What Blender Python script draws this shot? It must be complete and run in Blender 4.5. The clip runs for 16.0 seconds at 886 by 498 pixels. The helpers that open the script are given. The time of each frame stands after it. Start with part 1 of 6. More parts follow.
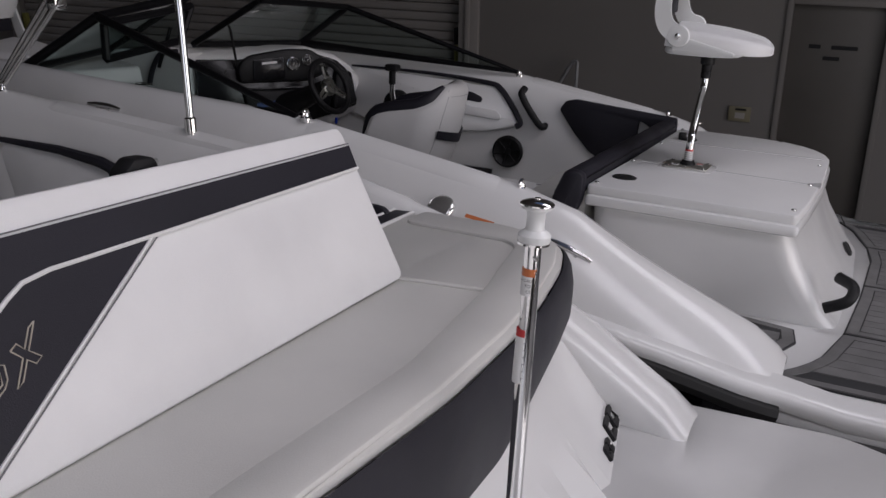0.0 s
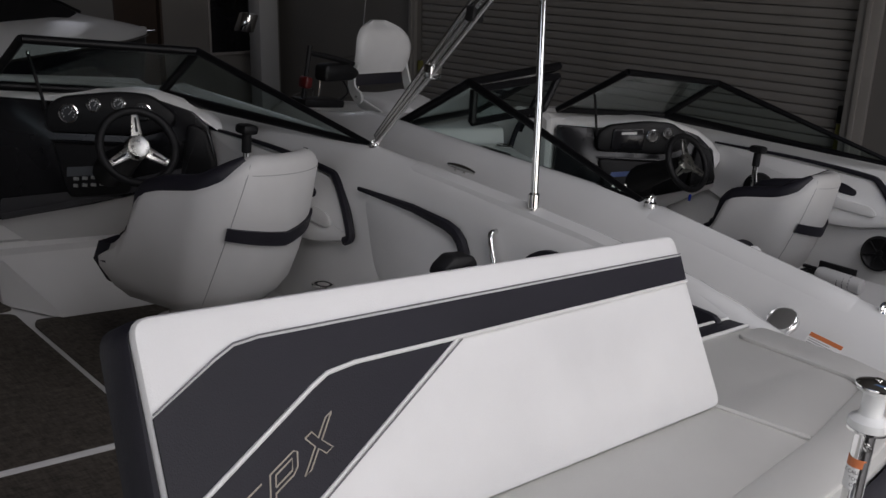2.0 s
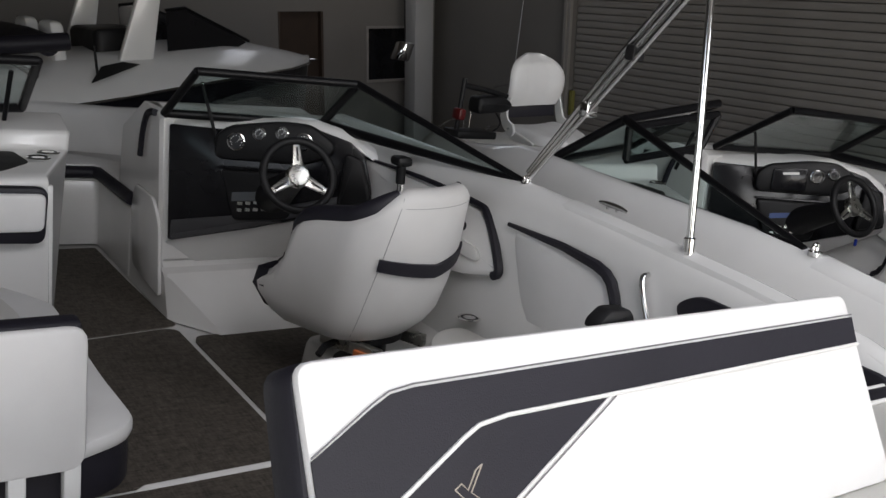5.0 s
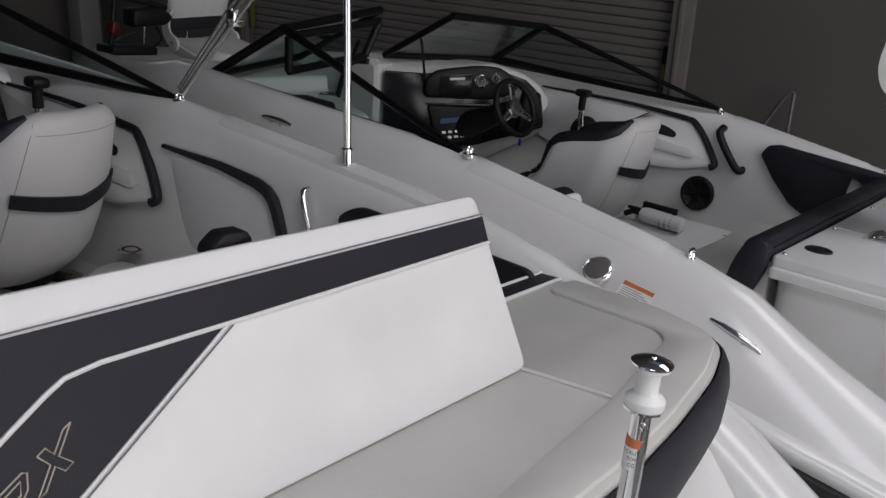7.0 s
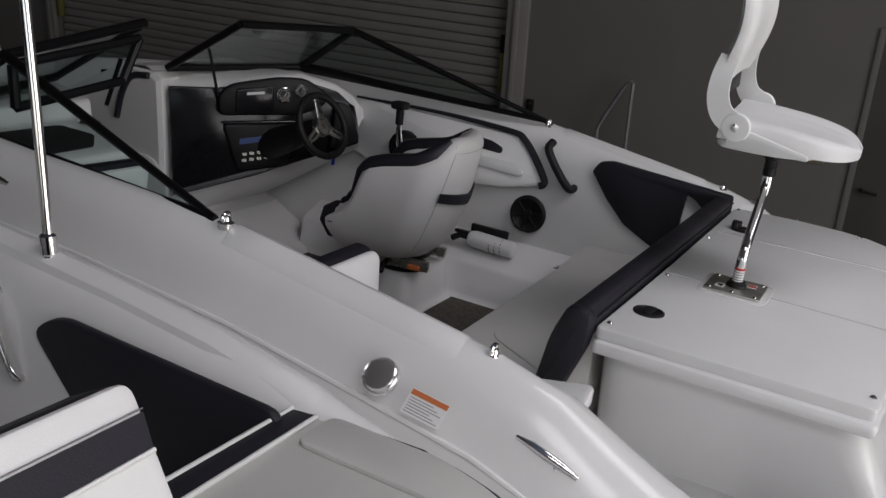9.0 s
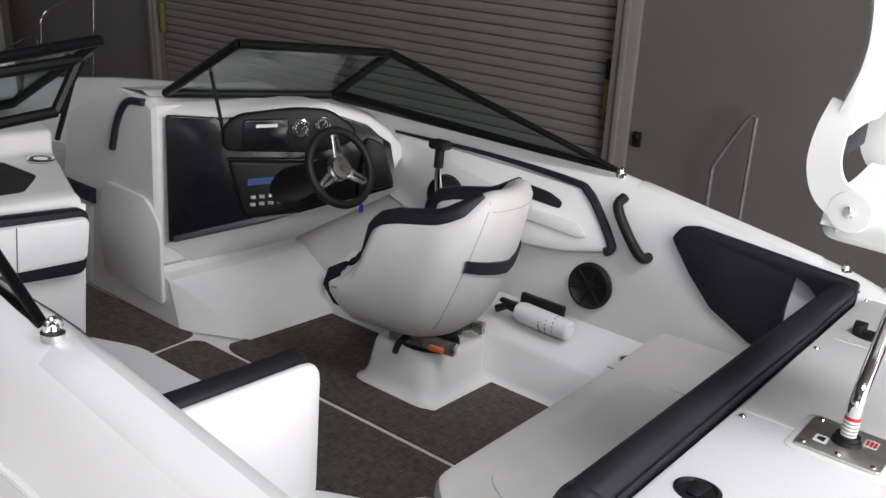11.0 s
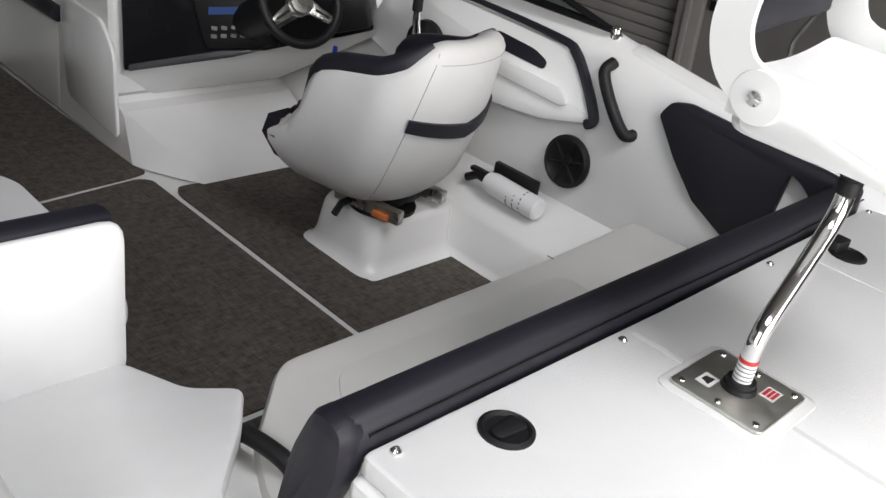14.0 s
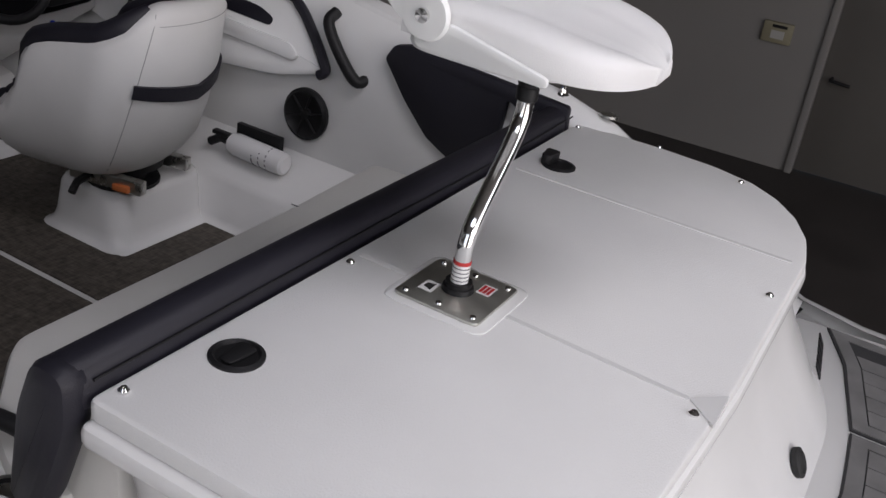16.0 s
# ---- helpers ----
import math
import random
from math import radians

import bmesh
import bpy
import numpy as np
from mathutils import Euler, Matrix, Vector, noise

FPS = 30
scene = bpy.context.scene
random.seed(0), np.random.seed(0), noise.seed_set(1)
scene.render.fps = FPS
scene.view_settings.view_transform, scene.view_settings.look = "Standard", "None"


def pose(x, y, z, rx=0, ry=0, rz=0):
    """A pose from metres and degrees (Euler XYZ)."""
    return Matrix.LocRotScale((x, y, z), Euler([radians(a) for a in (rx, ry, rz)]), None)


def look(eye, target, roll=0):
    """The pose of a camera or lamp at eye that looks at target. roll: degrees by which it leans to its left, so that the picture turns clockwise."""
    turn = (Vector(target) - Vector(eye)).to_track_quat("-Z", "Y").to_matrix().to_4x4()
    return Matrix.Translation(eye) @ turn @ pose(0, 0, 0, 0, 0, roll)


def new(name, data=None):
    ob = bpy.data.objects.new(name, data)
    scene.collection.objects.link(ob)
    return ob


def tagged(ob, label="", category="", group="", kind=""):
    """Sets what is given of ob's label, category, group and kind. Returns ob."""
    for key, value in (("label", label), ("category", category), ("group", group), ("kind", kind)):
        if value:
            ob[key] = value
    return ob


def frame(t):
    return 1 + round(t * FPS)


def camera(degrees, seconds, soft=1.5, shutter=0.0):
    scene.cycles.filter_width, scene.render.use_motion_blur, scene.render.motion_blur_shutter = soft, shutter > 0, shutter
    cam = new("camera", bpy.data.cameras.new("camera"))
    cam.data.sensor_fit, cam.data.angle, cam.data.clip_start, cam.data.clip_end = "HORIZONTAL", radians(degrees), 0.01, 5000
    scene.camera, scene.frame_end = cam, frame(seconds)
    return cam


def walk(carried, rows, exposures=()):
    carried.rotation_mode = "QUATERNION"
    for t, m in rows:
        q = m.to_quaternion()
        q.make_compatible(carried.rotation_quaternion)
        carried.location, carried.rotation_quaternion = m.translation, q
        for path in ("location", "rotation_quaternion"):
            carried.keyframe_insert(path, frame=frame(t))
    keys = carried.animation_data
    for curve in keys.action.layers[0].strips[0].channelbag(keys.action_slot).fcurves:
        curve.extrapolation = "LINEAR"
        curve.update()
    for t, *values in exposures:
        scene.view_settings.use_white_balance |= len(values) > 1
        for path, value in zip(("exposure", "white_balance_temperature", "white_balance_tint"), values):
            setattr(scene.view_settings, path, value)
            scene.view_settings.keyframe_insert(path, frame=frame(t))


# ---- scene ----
cam = camera(51.4, 16.0)
# The boats stand leaning a little on their trailers: LEANING takes boat axes to the upright world.
UP = Vector((-0.10, 0.02, 1.0)).normalized()
LEANING = Matrix.Translation((0, 0, 0.52)) @ UP.rotation_difference(Vector((0, 0, 1))).to_matrix().to_4x4()
PATH = [
    (0, (-3.786, -0.667, 1.961), (-2.018, 0.087, 1.409), 4.0),
    (0.5, (-3.734, -0.67, 1.981), (-2.072, 0.296, 1.43), 4.0),
    (1, (-3.706, -0.676, 2.009), (-2.148, 0.467, 1.494), 5.2),
    (1.5, (-3.69, -0.668, 2.026), (-2.226, 0.599, 1.528), 6.2),
    (2, (-3.686, -0.652, 2.05), (-2.328, 0.724, 1.539), 6.6),
    (2.5, (-3.687, -0.635, 2.064), (-2.438, 0.84, 1.553), 6.4),
    (3, (-3.693, -0.618, 2.072), (-2.535, 0.932, 1.564), 6.6),
    (3.5, (-3.701, -0.607, 2.083), (-2.623, 1.001, 1.582), 6.3),
    (6, (-3.684, -0.673, 2.076), (-2.425, 0.81, 1.612), 7.9),
    (6.5, (-3.618, -0.698, 2.062), (-2.179, 0.584, 1.526), 6.8),
    (7, (-3.523, -0.648, 2.074), (-1.967, 0.46, 1.482), 7.1),
    (7.5, (-3.372, -0.544, 2.122), (-1.737, 0.443, 1.528), 7.2),
    (8, (-3.276, -0.51, 2.193), (-1.587, 0.348, 1.554), 7.1),
    (8.5, (-3.094, -0.518, 2.214), (-1.389, 0.327, 1.598), 7.1),
    (11, (-1.919, -0.379, 2.209), (-0.36, 0.719, 1.603), 7.1),
    (11.5, (-1.699, -0.409, 2.213), (-0.279, 0.874, 1.633), 6.4),
    (12, (-1.528, -0.452, 2.212), (-0.346, 1.048, 1.618), 5.3),
    (12.5, (-1.419, -0.466, 2.205), (-0.298, 1.07, 1.586), 6.0),
    (13, (-1.352, -0.448, 2.185), (-0.108, 0.949, 1.476), 8.2),
    (13.5, (-1.311, -0.504, 2.181), (-0.033, 0.792, 1.352), 9.2),
    (14, (-1.303, -0.55, 2.178), (0.048, 0.6, 1.255), 10.7),
    (14.5, (-1.295, -0.592, 2.179), (0.16, 0.401, 1.232), 12.4),
    (15, (-1.293, -0.623, 2.175), (0.22, 0.295, 1.244), 12.3),
    (15.5, (-1.291, -0.666, 2.168), (0.265, 0.203, 1.261), 10.8),
    (16, (-1.301, -0.718, 2.161), (0.305, 0.06, 1.258), 9.7),
]
walk(cam, [(t, LEANING @ look(eye, target, roll)) for t, eye, target, roll in PATH],
     [(0, -0.62, 6350, 18), (1.5, -0.58, 6400, 15), (2.5, -0.1, 6400, 12), (3.5, 0.45, 6450, 11), (6.0, 0.4, 6450, 10), (7.0, -0.4, 6400, 13), (8.5, -0.4, 6450, 13), (11.0, 1.0, 6450, 11), (12.5, 1.32, 6450, 12), (14.0, 1.02, 6500, 9), (15.0, 0.5, 6500, 11), (16.0, 0.03, 6400, 15)])

# ---- light ----
world = bpy.data.worlds.new("world")
scene.world = world
world.use_nodes = True
sky = world.node_tree.nodes.new("ShaderNodeTexSky")
sky.sky_type, sky.sun_disc, sky.sun_elevation, sky.sun_rotation = "NISHITA", False, radians(40), radians(200)
world.node_tree.links.new(sky.outputs["Color"], world.node_tree.nodes["Background"].inputs["Color"])
world.node_tree.nodes["Background"].inputs["Strength"].default_value = 0.1


def area(name, m, w, h, power, color=(1, 1, 1)):
    la = bpy.data.lights.new(name, "AREA")
    la.shape, la.size, la.size_y, la.energy, la.color = "RECTANGLE", w, h, power, color
    ob = new(name, la)
    ob.matrix_world = m
    return ob


# daylight through the wide open gates behind the sterns and to port, both unseen
area("gate_daylight", look((-2.0, -7.6, 2.5), (-2.0, 2.0, 2.2)), 8.0, 4.2, 325, (1.0, 0.97, 0.96))
area("side_daylight", look((-9.6, -1.5, 2.5), (0.0, -1.0, 2.2)), 6.6, 4.2, 92, (1.0, 0.975, 0.97))
# overhead fill lamps, added to brighten the boats and the far end
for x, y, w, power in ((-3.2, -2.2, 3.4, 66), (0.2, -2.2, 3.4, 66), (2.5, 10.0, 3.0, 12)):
    area("overhead_fill", look((x, y, 5.05), (x, y + 0.01, 0.0)), 1.2, w, power, (1.0, 0.975, 0.975))


# ---- materials ----
def material(name, color, rough=0.5, metal=0.0, vary=0.0, scale=8.0, bump=0.0, bump_scale=200.0, coat=0.0, spec=0.5):
    m = bpy.data.materials.new(name)
    m.use_nodes = True
    nt = m.node_tree
    b = nt.nodes["Principled BSDF"]
    b.inputs["Base Color"].default_value = (*color, 1)
    b.inputs["Roughness"].default_value = rough
    b.inputs["Metallic"].default_value = metal
    b.inputs["Coat Weight"].default_value = coat
    b.inputs["Specular IOR Level"].default_value = spec
    tc = nt.nodes.new("ShaderNodeTexCoord")
    if vary:
        n = nt.nodes.new("ShaderNodeTexNoise")
        n.inputs["Scale"].default_value, n.inputs["Detail"].default_value = scale, 6
        nt.links.new(tc.outputs["Object"], n.inputs["Vector"])
        r = nt.nodes.new("ShaderNodeMapRange")
        r.inputs["From Min"].default_value, r.inputs["From Max"].default_value = 0.3, 0.7
        r.inputs["To Min"].default_value, r.inputs["To Max"].default_value = 1 - vary, 1 + vary * 0.4
        nt.links.new(n.outputs["Fac"], r.inputs["Value"])
        mix = nt.nodes.new("ShaderNodeVectorMath")
        mix.operation = "SCALE"
        mix.inputs[0].default_value = color
        nt.links.new(r.outputs["Result"], mix.inputs["Scale"])
        nt.links.new(mix.outputs["Vector"], b.inputs["Base Color"])
        rr = nt.nodes.new("ShaderNodeMapRange")
        rr.inputs["To Min"].default_value, rr.inputs["To Max"].default_value = max(0.02, rough * 0.75), min(1, rough * 1.25)
        nt.links.new(n.outputs["Fac"], rr.inputs["Value"])
        nt.links.new(rr.outputs["Result"], b.inputs["Roughness"])
    if bump:
        n2 = nt.nodes.new("ShaderNodeTexNoise")
        n2.inputs["Scale"].default_value, n2.inputs["Detail"].default_value = bump_scale, 3
        nt.links.new(tc.outputs["Object"], n2.inputs["Vector"])
        bp = nt.nodes.new("ShaderNodeBump")
        bp.inputs["Strength"].default_value, bp.inputs["Distance"].default_value = bump, 0.002
        nt.links.new(n2.outputs["Fac"], bp.inputs["Height"])
        nt.links.new(bp.outputs["Normal"], b.inputs["Normal"])
    return m


def woven(name, dark, light, scale):
    """Woven vinyl floor: two crossing sets of streaky threads."""
    m = bpy.data.materials.new(name)
    m.use_nodes = True
    nt = m.node_tree
    b = nt.nodes["Principled BSDF"]
    b.inputs["Roughness"].default_value = 0.8
    tc = nt.nodes.new("ShaderNodeTexCoord")
    facs = []
    for sx, sy in ((scale, scale * 0.16), (scale * 0.16, scale), (scale * 0.3, scale * 0.3)):
        mp = nt.nodes.new("ShaderNodeMapping")
        mp.inputs["Scale"].default_value = (sx, sy, 1)
        nt.links.new(tc.outputs["Object"], mp.inputs["Vector"])
        n = nt.nodes.new("ShaderNodeTexNoise")
        n.inputs["Scale"].default_value, n.inputs["Detail"].default_value = 1.0, 5
        nt.links.new(mp.outputs["Vector"], n.inputs["Vector"])
        facs.append(n.outputs["Fac"])
    mx = nt.nodes.new("ShaderNodeMath")
    mx.operation = "ADD"
    nt.links.new(facs[0], mx.inputs[0]), nt.links.new(facs[1], mx.inputs[1])
    add = nt.nodes.new("ShaderNodeMath")
    add.operation = "ADD"
    nt.links.new(mx.outputs[0], add.inputs[0]), nt.links.new(facs[2], add.inputs[1])
    r = nt.nodes.new("ShaderNodeValToRGB")
    r.color_ramp.elements[0].position, r.color_ramp.elements[1].position = 0.38, 0.68
    r.color_ramp.elements[0].color, r.color_ramp.elements[1].color = (*dark, 1), (*light, 1)
    half = nt.nodes.new("ShaderNodeMath")
    half.operation = "MULTIPLY"
    half.inputs[1].default_value = 0.3333
    nt.links.new(add.outputs[0], half.inputs[0])
    nt.links.new(half.outputs[0], r.inputs["Fac"])
    nt.links.new(r.outputs["Color"], b.inputs["Base Color"])
    bp = nt.nodes.new("ShaderNodeBump")
    bp.inputs["Strength"].default_value, bp.inputs["Distance"].default_value = 0.5, 0.002
    nt.links.new(half.outputs[0], bp.inputs["Height"])
    nt.links.new(bp.outputs["Normal"], b.inputs["Normal"])
    return m


def clear_glass(name, tint):
    m = bpy.data.materials.new(name)
    m.use_nodes = True
    nt = m.node_tree
    nt.nodes.clear()
    out = nt.nodes.new("ShaderNodeOutputMaterial")
    tr, gl = nt.nodes.new("ShaderNodeBsdfTransparent"), nt.nodes.new("ShaderNodeBsdfGlossy")
    mix, fr, pw = nt.nodes.new("ShaderNodeMixShader"), nt.nodes.new("ShaderNodeLayerWeight"), nt.nodes.new("ShaderNodeMath")
    tr.inputs["Color"].default_value = (*tint, 1)
    gl.inputs["Roughness"].default_value = 0.02
    gl.inputs["Color"].default_value = (0.8, 0.8, 0.8, 1)
    pw.operation = "POWER"
    pw.inputs[1].default_value = 4.0
    nt.links.new(fr.outputs["Facing"], pw.inputs[0])
    nt.links.new(pw.outputs[0], mix.inputs[0]), nt.links.new(tr.outputs[0], mix.inputs[1]), nt.links.new(gl.outputs[0], mix.inputs[2])
    nt.links.new(mix.outputs[0], out.inputs["Surface"])
    return m


GEL = material("white_gelcoat", (0.78, 0.78, 0.77), 0.22, vary=0.05, scale=3, coat=0.3)
GRIP = material("white_nonskid_gelcoat", (0.76, 0.76, 0.75), 0.5, vary=0.04, scale=4, bump=0.5, bump_scale=260)
VINYL = material("white_marine_vinyl", (0.77, 0.77, 0.765), 0.5, vary=0.06, scale=5, bump=0.25, bump_scale=420)
SHELL = material("pale_grey_marine_vinyl", (0.67, 0.665, 0.652), 0.5, vary=0.06, scale=5, bump=0.25, bump_scale=420)
CREAM = material("cream_marine_vinyl", (0.635, 0.628, 0.60), 0.52, vary=0.06, scale=5, bump=0.25, bump_scale=420)
NAVY = material("dark_slate_vinyl", (0.0135, 0.0127, 0.0195), 0.52, vary=0.15, scale=6, bump=0.3, bump_scale=420, spec=0.4)
BLACK = material("black_plastic", (0.011, 0.011, 0.012), 0.5, vary=0.2, scale=8, bump=0.1, spec=0.3)
GLOSSY = material("glossy_dark_dash", (0.010, 0.010, 0.012), 0.2, vary=0.2, scale=5, spec=0.35)
FRAME = material("black_powder_coat", (0.006, 0.006, 0.007), 0.36, vary=0.15, scale=20, spec=0.2)
RUBBER = material("black_rubber", (0.018, 0.018, 0.018), 0.7, vary=0.2, scale=20)
CHROME = material("chrome", (0.78, 0.78, 0.77), 0.09, 1.0)
SATIN = material("satin_chrome", (0.8, 0.8, 0.79), 0.2, 0.9)
STEEL = material("brushed_steel", (0.55, 0.55, 0.52), 0.28, 1.0, vary=0.15, scale=30)
PIPING = material("white_piping", (0.74, 0.74, 0.73), 0.45)
THREAD = material("grey_thread", (0.17, 0.17, 0.18), 0.7)
SEAM = material("light_grey_thread", (0.34, 0.34, 0.34), 0.7)
SEATPLASTIC = material("white_moulded_plastic", (0.8, 0.81, 0.8), 0.35, vary=0.04, scale=6)
CARPET = woven("woven_brown_carpet", (0.036, 0.031, 0.026), (0.135, 0.116, 0.095), 150)
PLATE = material("brushed_plate_steel", (0.62, 0.62, 0.57), 0.42, 1.0, vary=0.12, scale=25)
KNEE = material("dark_grey_dash_trim", (0.06, 0.06, 0.065), 0.35, vary=0.15, scale=12)
TEAK = material("grey_foam_decking", (0.17, 0.168, 0.166), 0.75, vary=0.25, scale=14, bump=0.4, bump_scale=300)
TEAKDARK = material("charcoal_foam_edge", (0.035, 0.035, 0.037), 0.8, vary=0.2, scale=20)
LABEL = material("white_sticker", (0.75, 0.75, 0.74), 0.5)
ORANGE = material("orange_sticker", (0.55, 0.16, 0.05), 0.5)
RED = material("red_sticker", (0.5, 0.03, 0.03), 0.5)
INK = material("black_ink", (0.02, 0.02, 0.02), 0.6)
BLUE = material("blue_display", (0.02, 0.06, 0.22), 0.4)
BLUEPLASTIC = material("blue_plastic", (0.01, 0.04, 0.4), 0.4)
GOLD = material("champagne_thread", (0.4, 0.36, 0.3), 0.5)
GLASS = clear_glass("tinted_windscreen_glass", (0.8, 0.86, 0.85))
WALLPAINT = material("grey_wall_paint", (0.172, 0.163, 0.152), 0.8, vary=0.08, scale=1.5, bump=0.15, bump_scale=60)
SLATPAINT = material("beige_shutter_paint", (0.27, 0.255, 0.24), 0.6, vary=0.1, scale=2)
DOORPAINT = material("grey_door_paint", (0.085, 0.078, 0.07), 0.5, vary=0.08, scale=2)
CONCRETE = material("dark_concrete", (0.035, 0.03, 0.028), 0.6, vary=0.3, scale=2.5, bump=0.3, bump_scale=60)
YELLOW = material("yellow_tape", (0.2, 0.19, 0.05), 0.6)
BROWN = material("brown_wood_door", (0.035, 0.02, 0.012), 0.5, vary=0.2, scale=6)
DARKHULL = material("black_hull_paint", (0.01, 0.01, 0.014), 0.15, coat=0.5)
GALV = material("galvanised_steel", (0.4, 0.41, 0.42), 0.5, 0.8, vary=0.2, scale=12)


# ---- mesh helpers ----
def part(name, bm, mat, parent=None, label="", sharp=38):
    """Links a bmesh as one mesh object, a part of parent."""
    bmesh.ops.recalc_face_normals(bm, faces=bm.faces)
    for fc in bm.faces:
        fc.smooth = True
    for ed in bm.edges:
        if len(ed.link_faces) == 2:
            ed.smooth = ed.calc_face_angle(0) < radians(sharp)
    me = bpy.data.meshes.new(name)
    bm.to_mesh(me)
    bm.free()
    me.materials.append(mat)
    ob = new(name, me)
    if parent:
        ob.parent = parent
    if label:
        ob["label"] = label
    return ob


def thing(name, label, category, m=None, group="", kind=""):
    ob = new(name)
    ob.empty_display_size = 0.1
    ob.matrix_world = LEANING if m is None else m
    return tagged(ob, label, category, group, kind)


def box(x0, y0, z0, x1, y1, z1, r=0.0, seg=2, bm=None):
    bm = bm or bmesh.new()
    vs = bmesh.ops.create_cube(bm, size=1)["verts"]
    for v in vs:
        v.co = Vector((x0 + (v.co.x + 0.5) * (x1 - x0), y0 + (v.co.y + 0.5) * (y1 - y0), z0 + (v.co.z + 0.5) * (z1 - z0)))
    if r:
        es = {e for v in vs for e in v.link_edges}
        bmesh.ops.bevel(bm, geom=list(es), offset=r, segments=seg, affect="EDGES", profile=0.5)
    return bm


def smooth_poly(pts, r, n=4):
    """A closed plan polygon with its corners rounded by about r."""
    out, k = [], len(pts)
    for i in range(k):
        p, a, b = (Vector(pts[j]) for j in (i, i - 1, (i + 1) % k))
        da, db = (a - p), (b - p)
        ra, rb = min(r, da.length * 0.45), min(r, db.length * 0.45)
        s, e = p + da.normalized() * ra, p + db.normalized() * rb
        for j in range(n + 1):
            u = j / n
            out.append((1 - u) ** 2 * s + 2 * u * (1 - u) * p + u * u * e)
    return out


def slab(pts, lo, hi, place, r=0.0, edge=0.0, n=4, bm=None):
    """A plate from a 2D outline, with rounded corners r and softened rims edge; place(u, v, w) gives the point at depth w."""
    bm = bm or bmesh.new()
    ring = smooth_poly(pts, r, n) if r else [Vector(p) for p in pts]
    c = sum(ring, Vector((0, 0))) / len(ring)
    layers = [(lo, 0.0), (hi, 0.0)]
    if edge:
        e = edge if hi > lo else -edge
        layers = [(lo, edge), (lo + e * 0.35, edge * 0.3), (lo + e, 0), (hi - e, 0), (hi - e * 0.35, edge * 0.3), (hi, edge)]
    rings = []
    for w, inset in layers:
        row = []
        k = len(ring)
        for i, p in enumerate(ring):
            q = p
            if inset:
                t = (ring[(i + 1) % k] - ring[i - 1])
                nrm = Vector((-t.y, t.x))
                if nrm.length > 1e-9:
                    nrm.normalize()
                    if nrm.dot(c - p) < 0 and len(pts) <= 4:
                        nrm = -nrm
                    elif area2(ring) < 0:
                        nrm = -nrm
                    q = p + nrm * inset
            row.append(bm.verts.new(place(q.x, q.y, w)))
        rings.append(row)
    for a, b in zip(rings, rings[1:]):
        for i in range(len(a)):
            bm.faces.new((a[i - 1], a[i], b[i], b[i - 1]))
    bm.faces.new(rings[0]), bm.faces.new(rings[-1][::-1])
    return bm


def area2(ring):
    return sum(ring[i - 1].x * ring[i].y - ring[i].x * ring[i - 1].y for i in range(len(ring)))


def flat(x, y, w):
    return Vector((x, y, w))


def plane_at(origin, u, v):
    """A place() for slab: axes u and v from origin, and depth along their normal."""
    o, u, v = Vector(origin), Vector(u).normalized(), Vector(v)
    v = (v - v.dot(u) * u).normalized()
    w = u.cross(v)
    return lambda a, b, d: o + u * a + v * b + w * d


def tube(path, r, seg=10, bm=None, taper=None, closed=False):
    bm = bm or bmesh.new()
    path = [Vector(p) for p in path]
    rings, n = [], len(path)
    side = None
    for i, p in enumerate(path):
        t = (path[(i + 1) % n] - path[i - 1]) if closed else (path[min(i + 1, n - 1)] - path[max(i - 1, 0)])
        t.normalize()
        if side is None:
            side = t.orthogonal().normalized()
        side = (side - side.dot(t) * t).normalized()
        up = t.cross(side)
        rad = taper[i] if taper else r
        rings.append([bm.verts.new(p + (side * math.cos(a) + up * math.sin(a)) * rad) for a in (2 * math.pi * j / seg for j in range(seg))])
    pairs = list(zip(rings, rings[1:])) + ([(rings[-1], rings[0])] if closed else [])
    for a, b in pairs:
        for j in range(seg):
            bm.faces.new((a[j - 1], a[j], b[j], b[j - 1]))
    if not closed:
        bm.faces.new(rings[0][::-1]), bm.faces.new(rings[-1])
    return bm


def bend(pts, n=8):
    """A smooth curve through the points."""
    p = [Vector(q) for q in pts]
    p = [2 * p[0] - p[1]] + p + [2 * p[-1] - p[-2]]
    out = []
    for i in range(1, len(p) - 2):
        for j in range(n):
            t = j / n
            a, b, c, d = p[i - 1:i + 3]
            out.append(0.5 * ((2 * b) + (c - a) * t + (2 * a - 5 * b + 4 * c - d) * t * t + (3 * b - a - 3 * c + d) * t ** 3))
    return out + [p[-2]]


def lathe(profile, base, axis=(0, 0, 1), seg=24, bm=None):
    """Turns (radius, height) pairs round an axis from base."""
    bm = bm or bmesh.new()
    q = Vector((0, 0, 1)).rotation_difference(Vector(axis).normalized())
    base = Vector(base)
    rings = []
    for r, h in profile:
        rings.append([bm.verts.new(base + q @ Vector((max(r, 1e-4) * math.cos(a), max(r, 1e-4) * math.sin(a), h))) for a in (2 * math.pi * j / seg for j in range(seg))])
    for a, b in zip(rings, rings[1:]):
        for j in range(seg):
            bm.faces.new((a[j - 1], a[j], b[j], b[j - 1]))
    bm.faces.new(rings[0][::-1]), bm.faces.new(rings[-1])
    return bm


def strip(rows, bm=None, closed=False):
    """A skin over rows of points."""
    bm = bm or bmesh.new()
    vs = [[bm.verts.new(p) for p in row] for row in rows]
    for a, b in zip(vs, vs[1:]):
        for j in range(len(a) - (0 if closed else 1)):
            k = (j + 1) % len(a)
            bm.faces.new((a[j], a[k], b[k], b[j]))
    return bm


